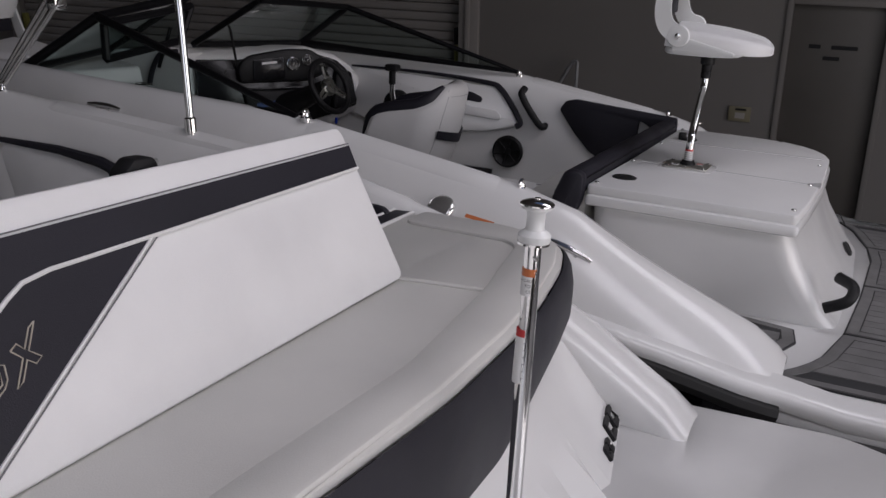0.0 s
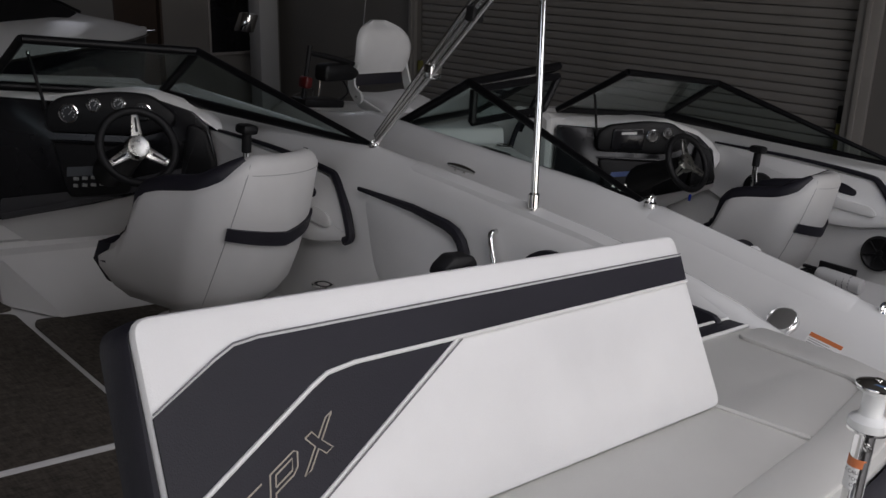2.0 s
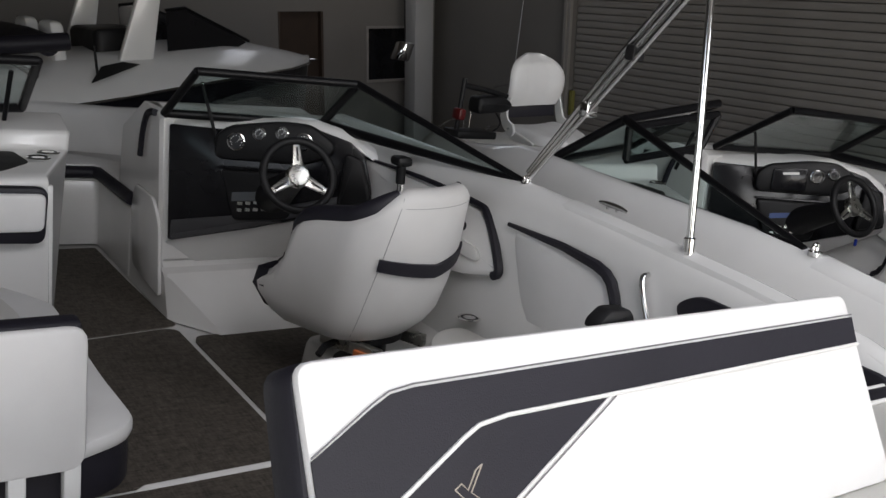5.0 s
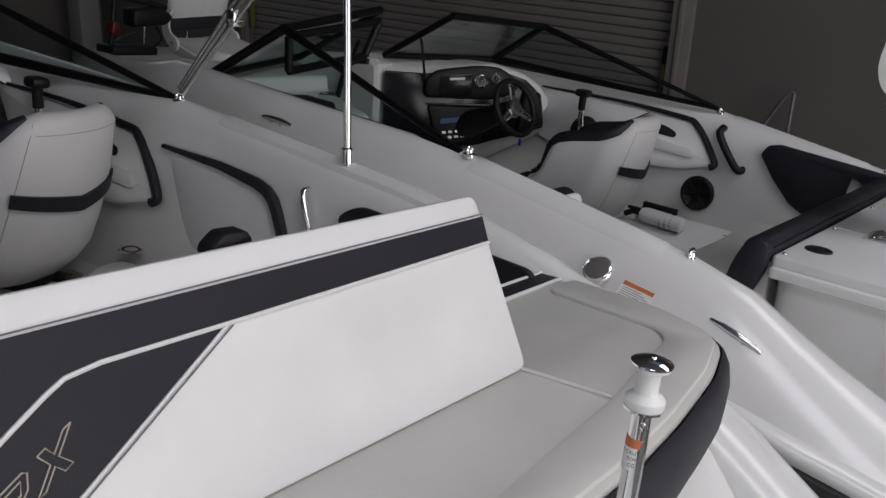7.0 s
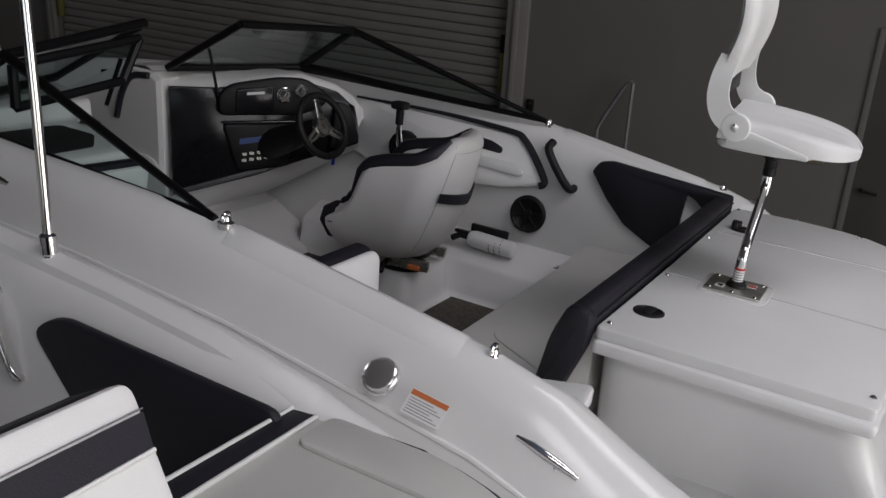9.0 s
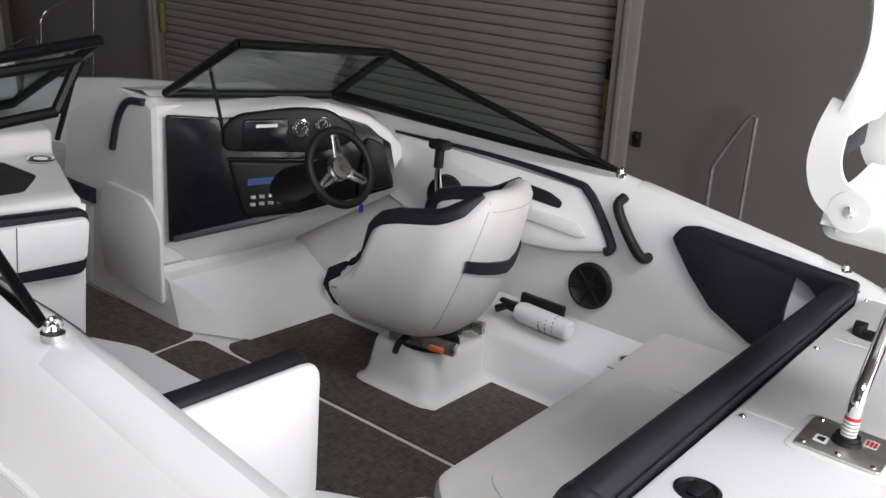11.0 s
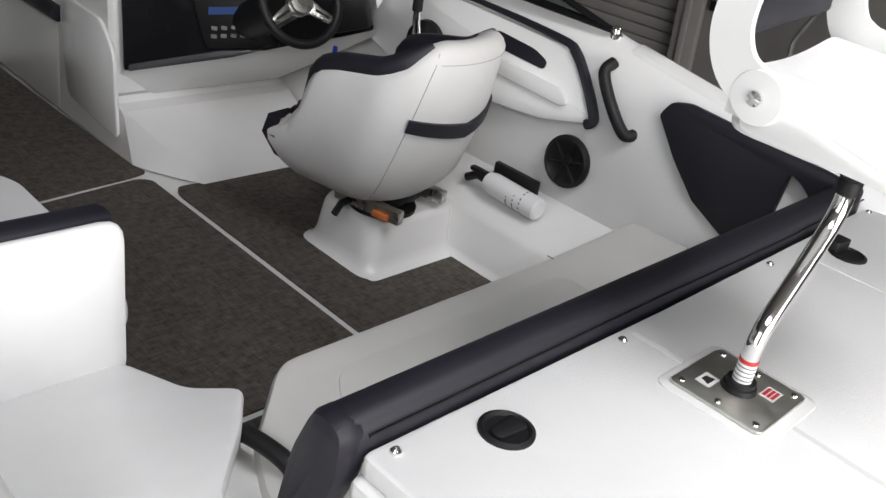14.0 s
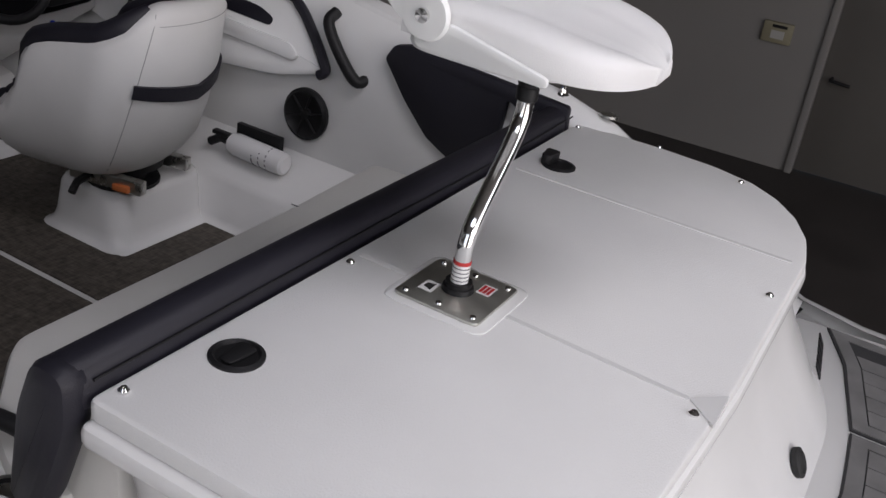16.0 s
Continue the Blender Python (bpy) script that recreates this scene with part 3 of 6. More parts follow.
def dash(root, P, display, text=True):
    """Helm console: white moulding, dark dash with gauges, display, wheel and throttle."""
    # console body: aft face, inner side, top
    body = bmesh.new()
    rows = []
    # a sloping footrest juts aft from a narrow ledge; its port end is cut back at a slant
    for x, xt, foot, e in ((0.345, 0.345, 2.50, 0.02), (0.358, 0.358, 2.475, 0.0), (0.50, 0.366, 2.245, 0.0), (1.08, 1.08, 2.245, 0.0), (1.14, 1.14, 2.245, 0.02)):
        rows.append([P(x, foot - 0.015, 0.606), P(x, foot, 0.622), P(xt, 2.545 + e, 0.785), P(xt, 2.565 + e, 0.80), P(xt, 2.625 + e, 0.812), P(xt, 2.645 + e, 0.84), P(xt, 2.70 + e, 1.5 - e), P(xt, 2.74 + e, 1.525 - e), P(xt, 2.95, 1.53), P(xt, 3.3, 1.36), P(xt, 3.4, 0.612)])
    strip(rows, body)
    body.verts.ensure_lookup_table()
    n = len(rows[0])
    body.faces.new([body.verts[i] for i in range(n)])
    body.faces.new([body.verts[4 * n + i] for i in range(n)][::-1])
    part("helm_console", body, GEL, root, "white moulded helm console", 24)
    pl = plane_at(P(0.385, 2.632, 0.945), Vector((0.715, -0.59, 0.0)), Vector((0, 0.06, 0.53)))
    LOW = [(-0.02, -0.012), (0.29, 0.08), (0.52, 0.145), (0.65, 0.19), (0.80, 0.235), (0.935, 0.285)]
    HIGHV = [(-0.05, 0.535), (0.18, 0.545), (0.4, 0.575), (0.62, 0.60), (0.80, 0.56), (0.90, 0.50)]
    # white moulding that carries the dash: under it, and over it to the windscreen
    part("dash_underside", strip([[pl(u, v, 0.002), pl(u, v - 0.03, -0.03), P(0.36 + 0.76 * i / 5, 2.64, 0.83), P(0.36 + 0.76 * i / 5, 2.7, 0.80)] for i, (u, v) in enumerate(LOW)]), GEL, root, "white moulding under the dash", 60)
    brow = [[pl(u, v - 0.03, -0.012), pl(u, v + 0.002, -0.02), pl(u, v + 0.02, -0.06), P(0.36 + 0.76 * i / 5, 2.80 - 0.05 * i, 1.545), P(0.36 + 0.76 * i / 5, 2.95 - 0.05 * i, 1.53)] for i, (u, v) in enumerate(HIGHV)]
    brow.append([pl(0.93, 0.36, -0.02), pl(0.95, 0.40, -0.03), pl(0.98, 0.43, -0.06), P(1.19, 2.30, 1.50), P(1.22, 2.42, 1.50)])
    part("dash_brow", strip(brow), GEL, root, "white brow above the dash", 60)
    part("dash_panel", slab([(0, 0), (0.29, 0.085), (0.52, 0.15), (0.65, 0.195), (0.80, 0.24), (0.925, 0.285), (0.86, 0.49), (0.79, 0.545), (0.62, 0.585), (0.2, 0.53), (-0.03, 0.525)], 0.0, 0.03, pl, 0.015, 0.006), GLOSSY, root, "glossy dark dash panel")
    part("dash_shroud", slab([(0.20, 0.40), (0.60, 0.42), (0.72, 0.47), (0.74, 0.53), (0.62, 0.602), (0.48, 0.60), (0.25, 0.555), (0.19, 0.50)], 0.025, 0.085, pl, 0.04, 0.025), BLACK, root, "black instrument hood")
    part("switch_console", slab([(0.22, 0.36), (0.30, 0.13), (0.55, 0.17), (0.58, 0.38)], 0.025, 0.055, pl, 0.03, 0.015), BLACK, root, "black switch console")
    part("console_ridge", tube([pl(0.22, 0.365, 0.055), pl(0.40, 0.375, 0.06), pl(0.58, 0.385, 0.055)], 0.007, 8), GLOSSY, root)
    part("side_pod", slab([(0.76, 0.25), (0.92, 0.30), (0.86, 0.475), (0.78, 0.50)], 0.025, 0.065, pl, 0.03, 0.015), BLACK, root, "black side switch pod")
    part("knee_trim", slab([(0.02, 0.004), (0.40, 0.11), (0.52, 0.155), (0.36, 0.13), (0.02, 0.03)], 0.028, 0.04, pl, 0.004, 0.002), KNEE, root, "thin dark grey dash trim")

    def gauge(u, v, r):
        o = pl(u, v, 0.084)
        ax = pl(u, v, 1) - pl(u, v, 0)
        bz = part("gauge", lathe([(r, 0), (r, 0.012), (r * 0.88, 0.014), (r * 0.86, 0.006)], o, ax, 28), CHROME, root, "chrome ringed gauge")
        part("dial", lathe([(r * 0.86, 0.004), (r * 0.86, 0.0075), (0.001, 0.0075)], o, ax, 24), GLOSSY, bz)
        bm = bmesh.new()
        pg = plane_at(o + ax * 0.0085, pl(1, 0, 0) - pl(0, 0, 0), pl(0, 1, 0) - pl(0, 0, 0))
        for k in range(9):
            a = radians(-130 + 32 * k)
            slab([(math.sin(a) * r * 0.62 + dx, math.cos(a) * r * 0.62 + dyy) for dx, dyy in ((-0.0015, -0.0025), (0.0015, -0.0025), (0.0015, 0.0025), (-0.0015, 0.0025))], 0, 0.001, pg, bm=bm)
        slab([(-0.001, -0.006), (0.001, -0.006), (r * 0.4, r * 0.35), (r * 0.38, r * 0.38)], 0, 0.001, pg, bm=bm)
        part("dial_marks", bm, LABEL, bz)
    if display:
        part("chartplotter", slab([(0.275, 0.415), (0.46, 0.435), (0.455, 0.555), (0.275, 0.535)], 0.08, 0.10, pl, 0.015, 0.006), GLOSSY, root, "black chart plotter screen")
        part("maker_mark", slab([(0.325, 0.507), (0.41, 0.517), (0.41, 0.53), (0.325, 0.52)], 0.1005, 0.1015, pl), LABEL, root, "pale maker mark bar")
        gauge(0.507, 0.517, 0.037)
        gauge(0.592, 0.54, 0.031)
        part("radio_display", slab([(0.305, 0.262), (0.45, 0.285), (0.45, 0.312), (0.305, 0.29)], 0.0555, 0.0575, pl, 0.003), BLUE, root, "blue radio display")
    else:
        part("knee_panel", slab([(0.012, 0.01), (0.29, 0.098), (0.52, 0.163), (0.80, 0.25), (0.895, 0.29), (0.875, 0.335), (0.52, 0.225), (0.28, 0.15), (0.012, 0.095)], 0.029, 0.036, pl, 0.01, 0.003), KNEE, root, "dark grey knee panel")
        for u, v, r in ((0.30, 0.49, 0.04), (0.40, 0.535, 0.029), (0.50, 0.55, 0.029), (0.60, 0.525, 0.038)):
            gauge(u, v, r)
        part("radio_display", slab([(0.29, 0.22), (0.46, 0.245), (0.46, 0.285), (0.29, 0.26)], 0.0555, 0.0575, pl, 0.003), material("grey_display", (0.1, 0.11, 0.12), 0.3), root, "grey radio display")
    for k in range(4):
        for j in range(2):
            o = pl(0.33 + 0.036 * k, 0.185 + 0.03 * j + 0.006 * k, 0.056)
            part("rocker_switch", slab([(-0.011, -0.007), (0.011, -0.007), (0.011, 0.007), (-0.011, 0.007)], 0, 0.004, plane_at(o, pl(1, 0, 0) - pl(0, 0, 0), pl(0, 1, 0) - pl(0, 0, 0)), 0.003), STEEL, root)
    rod = part("screen_stay", tube([P(0.543, 2.50, 1.397), P(0.457, 2.50, 1.667)], 0.0075, 10), BLACK, root, "black windscreen stay rod")
    for w in ((0.545, 2.50, 1.392), (0.456, 2.50, 1.672)):
        part("ball_end", lathe([(0.004, -0.008), (0.009, -0.004), (0.009, 0.004), (0.004, 0.008)], P(*w), seg=12), CHROME, rod)
    part("key_tag", slab([(-0.01, -0.04), (0.01, -0.04), (0.01, 0.0), (-0.01, 0.0)], -0.005, 0.005, plane_at(pl(0.785, 0.21, 0.05), (1, 0, 0), (0, 0, 1)), 0.008, 0.003), BLUEPLASTIC, root, "blue key float")
    # steering wheel
    o = P(0.70, 2.0, 1.372)
    ax = Vector((-0.12, -0.86, 0.42)).normalized()
    u = ax.cross(Vector((0, 0, 1))).normalized()
    v = u.cross(ax).normalized()
    if v.z < 0:
        v = -v
    wheel = part("steering_wheel", tube([o + (u * math.cos(a) + v * math.sin(a)) * 0.148 for a in (2 * math.pi * j / 40 for j in range(40))], 0.017, 10, closed=True), BLACK, root, "black steering wheel with brushed metal spokes")
    part("hub", lathe([(0.05, -0.02), (0.05, 0.0), (0.042, 0.012), (0.03, 0.014), (0.001, 0.014)], o, ax, 24), STEEL, wheel)
    for k in range(3):
        a = radians(90 + 120 * k)
        d = u * math.cos(a) + v * math.sin(a)
        w = ax.cross(d)
        spk = slab([(0.04, -0.024), (0.14, -0.013), (0.14, 0.013), (0.04, 0.024)], -0.008, 0.004, lambda p, q, r, d=d, w=w: o + d * p + w * q + ax * r, 0.008, 0.003)
        sp = part("spoke", spk, STEEL, wheel)
        part("spoke_slot", slab([(0.06, -0.005), (0.12, -0.004), (0.12, 0.004), (0.06, 0.005)], 0.003, 0.0055, lambda p, q, r, d=d, w=w: o + d * p + w * q + ax * r, 0.003), BLACK, sp)
    part("steering_column", tube([o - ax * 0.02, o - ax * 0.2, o - ax * 0.55], 0.05, 16, taper=[0.045, 0.06, 0.1]), BLACK, root)
    # throttle on the side
    part("throttle_base", lathe([(0.085, 0), (0.08, 0.02), (0.05, 0.03), (0.001, 0.032)], P(1.13, 1.79, 1.26), (-1, -0.1, 0.1), 24), BLACK, root, "round black throttle base")
    lever = part("throttle_lever", tube([P(1.09, 1.79, 1.26), P(1.075, 1.80, 1.34), P(1.07, 1.80, 1.40)], 0.016, 10, taper=[0.022, 0.016, 0.013]), CHROME, root, "chrome throttle lever with black grip")
    part("grip", tube([P(1.07, 1.80, 1.38), P(1.066, 1.80, 1.47)], 0.02, 10), BLACK, lever)
    part("knob", box(*(P(1.03, 1.76, 1.455)), *(P(1.10, 1.84, 1.495)), 0.014), BLACK, lever)


def side_trim(root, P, s=1, aft_panel=True):
    """Starboard cockpit side: framed pocket, handle, speaker."""
    pl = plane_at(P(1.165, 2.14, 1.165), (0.04, -1.1, -0.0), (0.06, 0, 0.28))
    outl = [(0.0, 0.02), (0.25, -0.06), (0.9, -0.01), (1.10, 0.042), (1.105, 0.08), (0.96, 0.252), (0.02, 0.285)]
    pod = part("side_pocket", slab(outl, 0.0, 0.035, pl, 0.05, 0.012), GEL, root, "white moulded side pocket with dark trim")
    rim = [pl(a, b, 0.034) for a, b in ((0.0, 0.285), (0.5, 0.288), (0.88, 0.268), (0.96, 0.242), (1.035, 0.165), (1.10, 0.078), (1.106, 0.052), (1.085, 0.038))]
    part("pocket_trim", tube(bend(rim, 4), 0.013, 8, taper=[0.006 + 0.012 * min(1.0, k / 12) for k in range(29)]), NAVY, pod, "dark vinyl trim")
    part("pocket_hollow", slab([(0.62, 0.165), (0.86, 0.15), (0.865, 0.18), (0.80, 0.205), (0.62, 0.22)], 0.034, 0.039, pl, 0.02, 0.002), NAVY, pod, "dark pocket opening")
    part("pocket_shelf", slab([(0.55, 0.085), (0.98, 0.06), (1.0, 0.08), (0.96, 0.115), (0.55, 0.14)], 0.034, 0.05, pl, 0.02, 0.006), GEL, pod)


def grab_handle(root, a, b, out, mat=BLACK, r=0.015):
    a, b, o = Vector(a), Vector(b), Vector(out)
    part("grab_handle", tube(bend([a, a * 0.93 + b * 0.07 + o, a * 0.5 + b * 0.5 + o * 1.25, a * 0.07 + b * 0.93 + o, b], 5), r, 10), mat, root)


def loudspeaker(root, at, axis):
    sp = part("loudspeaker", lathe([(0.092, 0), (0.092, 0.012), (0.08, 0.02), (0.072, 0.012), (0.045, 0.002), (0.02, 0.0), (0.02, 0.012), (0.001, 0.014)], at, axis, 32), BLACK, root, "round black loudspeaker")
    a = Vector(axis).normalized()
    u = a.orthogonal().normalized()
    v = a.cross(u)
    for k in range(6):
        d = u * math.cos(k * math.pi / 3) + v * math.sin(k * math.pi / 3)
        part("grille_rib", tube([Vector(at) + a * 0.016 + d * 0.015, Vector(at) + a * 0.016 + d * 0.08], 0.0035, 6), BLACK, sp)


def cup_holder(root, at, r=0.045, axis=(0, 0, 1), rim=CHROME):
    part("cup_holder", lathe([(r, -0.0), (r + 0.004, 0.004), (r, 0.008), (r - 0.008, 0.006)], at, axis, 24), rim, root, "recessed drink holder with metal rim")
    part("cup_hollow", lathe([(r - 0.006, 0.0), (r - 0.007, 0.0065), (0.001, 0.005)], at, axis, 20), BLACK, root)


def bucket_seat(name, base_at, label, turn=0.0, stand=0.095):
    """Swivel helm seat: wraparound shell, dark rim, band round the back, on a short swivel."""
    m = LEANING @ Matrix.Translation(base_at) @ Matrix.Rotation(turn, 4, "Z")
    st = thing(name, label, "boat seat", m, group="helm seats")
    # plan of the shell: U open to the front (+y); u runs from port front round the back to starboard front
    N = 72
    HIGH = [(0.0, 0.582), (0.26, 0.582), (0.32, 0.572), (0.38, 0.548), (0.45, 0.515), (0.53, 0.492), (0.65, 0.468), (0.78, 0.446), (0.85, 0.425), (0.88, 0.39), (0.893, 0.275), (0.94, 0.245), (1.0, 0.215)]
    TOP = [((1 - a) / 2, h) for a, h in reversed(HIGH)] + [((1 + a) / 2, h) for a, h in HIGH[1:]]

    def plan(u, grow=0.0, z=0.2):
        a = 2 * u - 1
        w = 0.272 + grow
        lean = -0.2 * (z - 0.18)
        if abs(a) < 0.62:
            q = a / 0.62 * math.pi / 2
            x, y = w * math.sin(q), -0.225 - grow + lean - (w * 0.68) * (math.cos(q) - 1)
        else:
            e = (abs(a) - 0.62) / 0.38
            x, y = math.copysign(w, a), -0.215 - grow + lean * (1 - e) - 0.01 + w * 0.68 + grow * e + e * (0.315 - 0.2 * max(0, 0.1 - z))
        return x, y
    def outer(top):
        """Outside of the shell from the underside to the rim: (bulge, height)."""
        return [(-0.165, -0.008), (-0.105, -0.014), (-0.055, 0.006), (-0.016, 0.05), (0.008, 0.1), (0.02, min(0.2, top * 0.57)), (0.024, min(max(0.26, top * 0.62), top - 0.06)), (0.010, top - 0.045), (-0.006, top - 0.02), (-0.025, top - 0.005)]

    def skin(u, z):
        """Bulge of the shell's outside at a height."""
        return lerp([(h, g) for g, h in outer(lerp(TOP, u))], z)
    rows = []
    for i in range(N + 1):
        u = i / N
        top = lerp(TOP, u)
        row = []
        for g, z in outer(top) + [(-0.05, top), (-0.078, top - 0.014), (-0.092, top - 0.05), (-0.095, max(0.12, top * 0.5)), (-0.10, 0.1), (-0.19, 0.09)]:
            x, y = plan(u, g, z)
            row.append((x, y, z))
        rows.append(row)
    bm = strip(rows, closed=True)
    bm.verts.ensure_lookup_table()
    bm.faces.new([bm.verts[i] for i in range(16)])
    bm.faces.new([bm.verts[N * 16 + i] for i in range(16)][::-1])
    part("shell", bm, SHELL, st, "", 60)
    # dark rim along the arms
    for lo, hi in ((0.012, 0.34), (0.988, 0.66)):
        pts = []
        for k in range(41):
            u = lo + (hi - lo) * k / 40
            t = lerp(TOP, u)
            x, y = plan(u, -0.042, t)
            pts.append((x, y, t - 0.01))
        tp = [0.03 if k < 3 else 0.04 - 0.022 * max(0.0, (k - 32) / 8) for k in range(41)]
        part("rim_bolster", tube(pts, 0.03, 10, taper=tp), NAVY, st, "dark vinyl bolster")
    # dark ends of the arms
    for u in (0.0, 1.0):
        rows = []
        for g, z in ((-0.10, 0.04), (-0.012, 0.06), (0.022, 0.14), (0.008, 0.205), (-0.045, 0.226), (-0.095, 0.205), (-0.105, 0.12)):
            x, y = plan(u, g, z)
            rows.append([(x, y - 0.03, z), (x, y + 0.012, z), (x * 0.985, y + 0.03, z * 0.97 + 0.003)])
        bm = strip(rows)
        bm.verts.ensure_lookup_table()
        bm.faces.new([bm.verts[3 * i + 2] for i in range(7)])
        part("arm_end", bm, NAVY, st, "dark vinyl arm end")
    # band across the back
    rows = []
    for k in range(25):
        u = 0.5 + (k / 24 - 0.5) * 0.36
        h = 0.045 + 0.008 * math.sin(k / 24 * math.pi)
        row = []
        for g, z in ((-0.012, 0.285 - h / 2), (0.0125, 0.287 - h / 2), (0.0125, 0.283 + h / 2), (-0.012, 0.285 + h / 2)):
            zz = z + 0.04 * abs(k / 24 - 0.5) * 2
            x, y = plan(u, g + 0.022, zz)
            row.append((x, y, zz))
        rows.append(row)
    part("back_band", strip(rows), NAVY, st, "dark vinyl band")
    for u in (0.30, 0.70):
        pts = []
        for k in range(16):
            z = 0.03 + (lerp(TOP, u + (0.05 if u < 0.5 else -0.05)) - 0.05) * k / 15
            v = u + (0.05 if u < 0.5 else -0.05) * k / 15
            x, y = plan(v, skin(v, z) + 0.0006, z)
            pts.append((x, y, z))
        part("seam", tube(pts, 0.0014, 5), SEAM, st)
    pts = []
    for k in range(21):
        v = 0.36 + 0.28 * k / 20
        x, y = plan(v, skin(v, 0.522) + 0.0006, 0.522)
        pts.append((x, y, 0.522))
    part("seam", tube(pts, 0.0012, 5), SEAM, st)
    part("seat_cushion", slab([(-0.16, -0.06), (0.16, -0.06), (0.2, 0.18), (-0.2, 0.18)], 0.08, 0.16, flat, 0.08, 0.03), CREAM, st)
    part("swivel", lathe([(0.12, -stand), (0.12, -stand + 0.012), (0.075, -stand + 0.016), (0.075, -0.03), (0.13, -0.024), (0.13, 0.02)], (0, 0, 0), seg=20), BLACK, st, "black swivel plate")
    for x in (-0.15, 0.11):
        part("slide_rail", box(x, -0.17, -0.058, x + 0.035, 0.1, -0.012, 0.004), STEEL, st, "steel slide rail")
    part("release_tag", box(-0.168, -0.135, -0.052, -0.152, -0.075, -0.03, 0.003), ORANGE, st, "orange release tag")
    part("slide_lever", tube([(-0.12, 0.03, -0.035), (-0.2, 0.03, -0.04), (-0.235, 0.025, -0.065)], 0.013, 8), BLACK, st)
    return st


def fishing_seat(name, m, label, post, plate, hinge, back=0.36):
    """Folding clamshell seat, upright, facing -y, on a bent or straight post."""
    st = thing(name, label, "fishing seat", m, group="pedestal fishing seats")
    if plate:
        pl = part("base_plate", slab([(-0.089, -0.089), (0.089, -0.089), (0.089, 0.089), (-0.089, 0.089)], 0.004, 0.011, flat, 0.014, 0.002), PLATE, st, "brushed steel base plate")
        for x in (-0.072, 0.072):
            for y in (-0.072, 0.0, 0.072):
                part("screw", lathe([(0.007, 0), (0.006, 0.003), (0.001, 0.004)], (x, y, 0.011), seg=10), CHROME, pl)
        part("sticker", slab([(-0.02, -0.014), (0.02, -0.014), (0.02, 0.014), (-0.02, 0.014)], 0.0112, 0.0118, lambda a, b, d: Vector((a - 0.03, b + 0.045, d))), LABEL, pl)
        part("sticker_print", slab([(-0.013, -0.008), (0.013, -0.008), (0.009, 0.008), (-0.006, 0.009)], 0.0119, 0.0122, lambda a, b, d: Vector((a - 0.03, b + 0.045, d))), INK, pl)
        part("sticker", slab([(-0.02, -0.014), (0.02, -0.014), (0.02, 0.014), (-0.02, 0.014)], 0.0112, 0.0118, lambda a, b, d: Vector((a + 0.035, b - 0.045, d))), LABEL, pl)
        for k in range(3):
            part("sticker_print", slab([(-0.015, -0.003), (0.015, -0.003), (0.015, 0.003), (-0.015, 0.003)], 0.0119, 0.0122, lambda a, b, d, k=k: Vector((a + 0.035, b - 0.045 + 0.008 * (k - 1), d))), RED, pl)
        part("socket", lathe([(0.032, 0.011), (0.03, 0.02), (0.026, 0.022), (0.026, 0.03)], (0, 0, 0), seg=20), BLACK, st)
    top = Vector(post[-1])
    part("post", tube(bend(post, 8), 0.0165, 16), CHROME, st, "bent polished steel post")
    if plate:
        foot, lean = Vector(post[0]), (Vector(post[1]) - Vector(post[0]))
        part("post_label", tube([foot + lean * 0.2, foot + lean * 0.75], 0.0172, 16), LABEL, st)
        part("post_label_band", tube([foot + lean * 0.75, foot + lean * 0.86], 0.0173, 16), RED, st)
        for k in range(4):
            w = foot + lean * (0.28 + 0.12 * k)
            part("label_print", tube([w, w + lean * 0.035], 0.01735, 16), THREAD, st)
    part("swivel_bush", lathe([(0.017, -0.075), (0.021, -0.072), (0.021, -0.05), (0.019, -0.047), (0.021, -0.044), (0.021, -0.02), (0.03, -0.015), (0.03, 0.03)], top, seg=16), BLACK, st, "black plastic swivel bush")
    # the seat itself stands upright: built round its hinge line, then set level
    level = Matrix.Translation(hinge) @ Matrix.Rotation(radians(-5.2), 4, "Y")

    def piece(name, bm, mat, label="", parent=None, sharp=38):
        ob = part(name, bm, mat, parent or st, label, sharp)
        if not parent:
            ob.matrix_local = level
        return ob
    rows = []
    for i in range(25):
        v = 1 - (1 - i / 24) ** 1.8
        y = 0.05 - 0.395 * v
        w = max(0.035, 0.18 * (1 - 0.1 * v) * max(0.0, 1 - max(0.0, (v - 0.5) / 0.5) ** 3) ** 0.5)
        drop = 0.045 * v + 0.016 * max(0.0, (v - 0.85) / 0.15) ** 2
        row = []
        for j in range(21):
            a = -1 + j / 10
            crease = 0.006 * math.exp(-((abs(a) - 0.45) / 0.06) ** 2) * min(1, v * 3)
            row.append(Vector((a * w, y, 0.012 + 0.022 * a * a - 0.03 * a ** 8 - drop - crease + 0.012 * math.sin(v * 3.1))))
        for j in range(20, -1, -1):
            a = -1 + j / 10
            row.append(Vector((a * w * 0.985, y + 0.004 * (1 - v), -0.045 - 0.012 * (1 - a * a) * (1 - v) - 0.022 * v)))
        rows.append(row)
    bm = strip(rows, closed=True)
    bm.verts.ensure_lookup_table()
    bm.faces.new([bm.verts[i] for i in range(42)])
    bm.faces.new([bm.verts[24 * 42 + i] for i in range(42)][::-1])
    piece("seat_pad", bm, VINYL, "white padded seat cushion", sharp=60)
    piece("pan", slab([(-0.165, 0.06), (-0.17, -0.12), (-0.12, -0.24), (0.12, -0.24), (0.17, -0.12), (0.165, 0.06)], -0.078, -0.05, flat, 0.05, 0.012, 5), SEATPLASTIC, "white moulded seat pan")
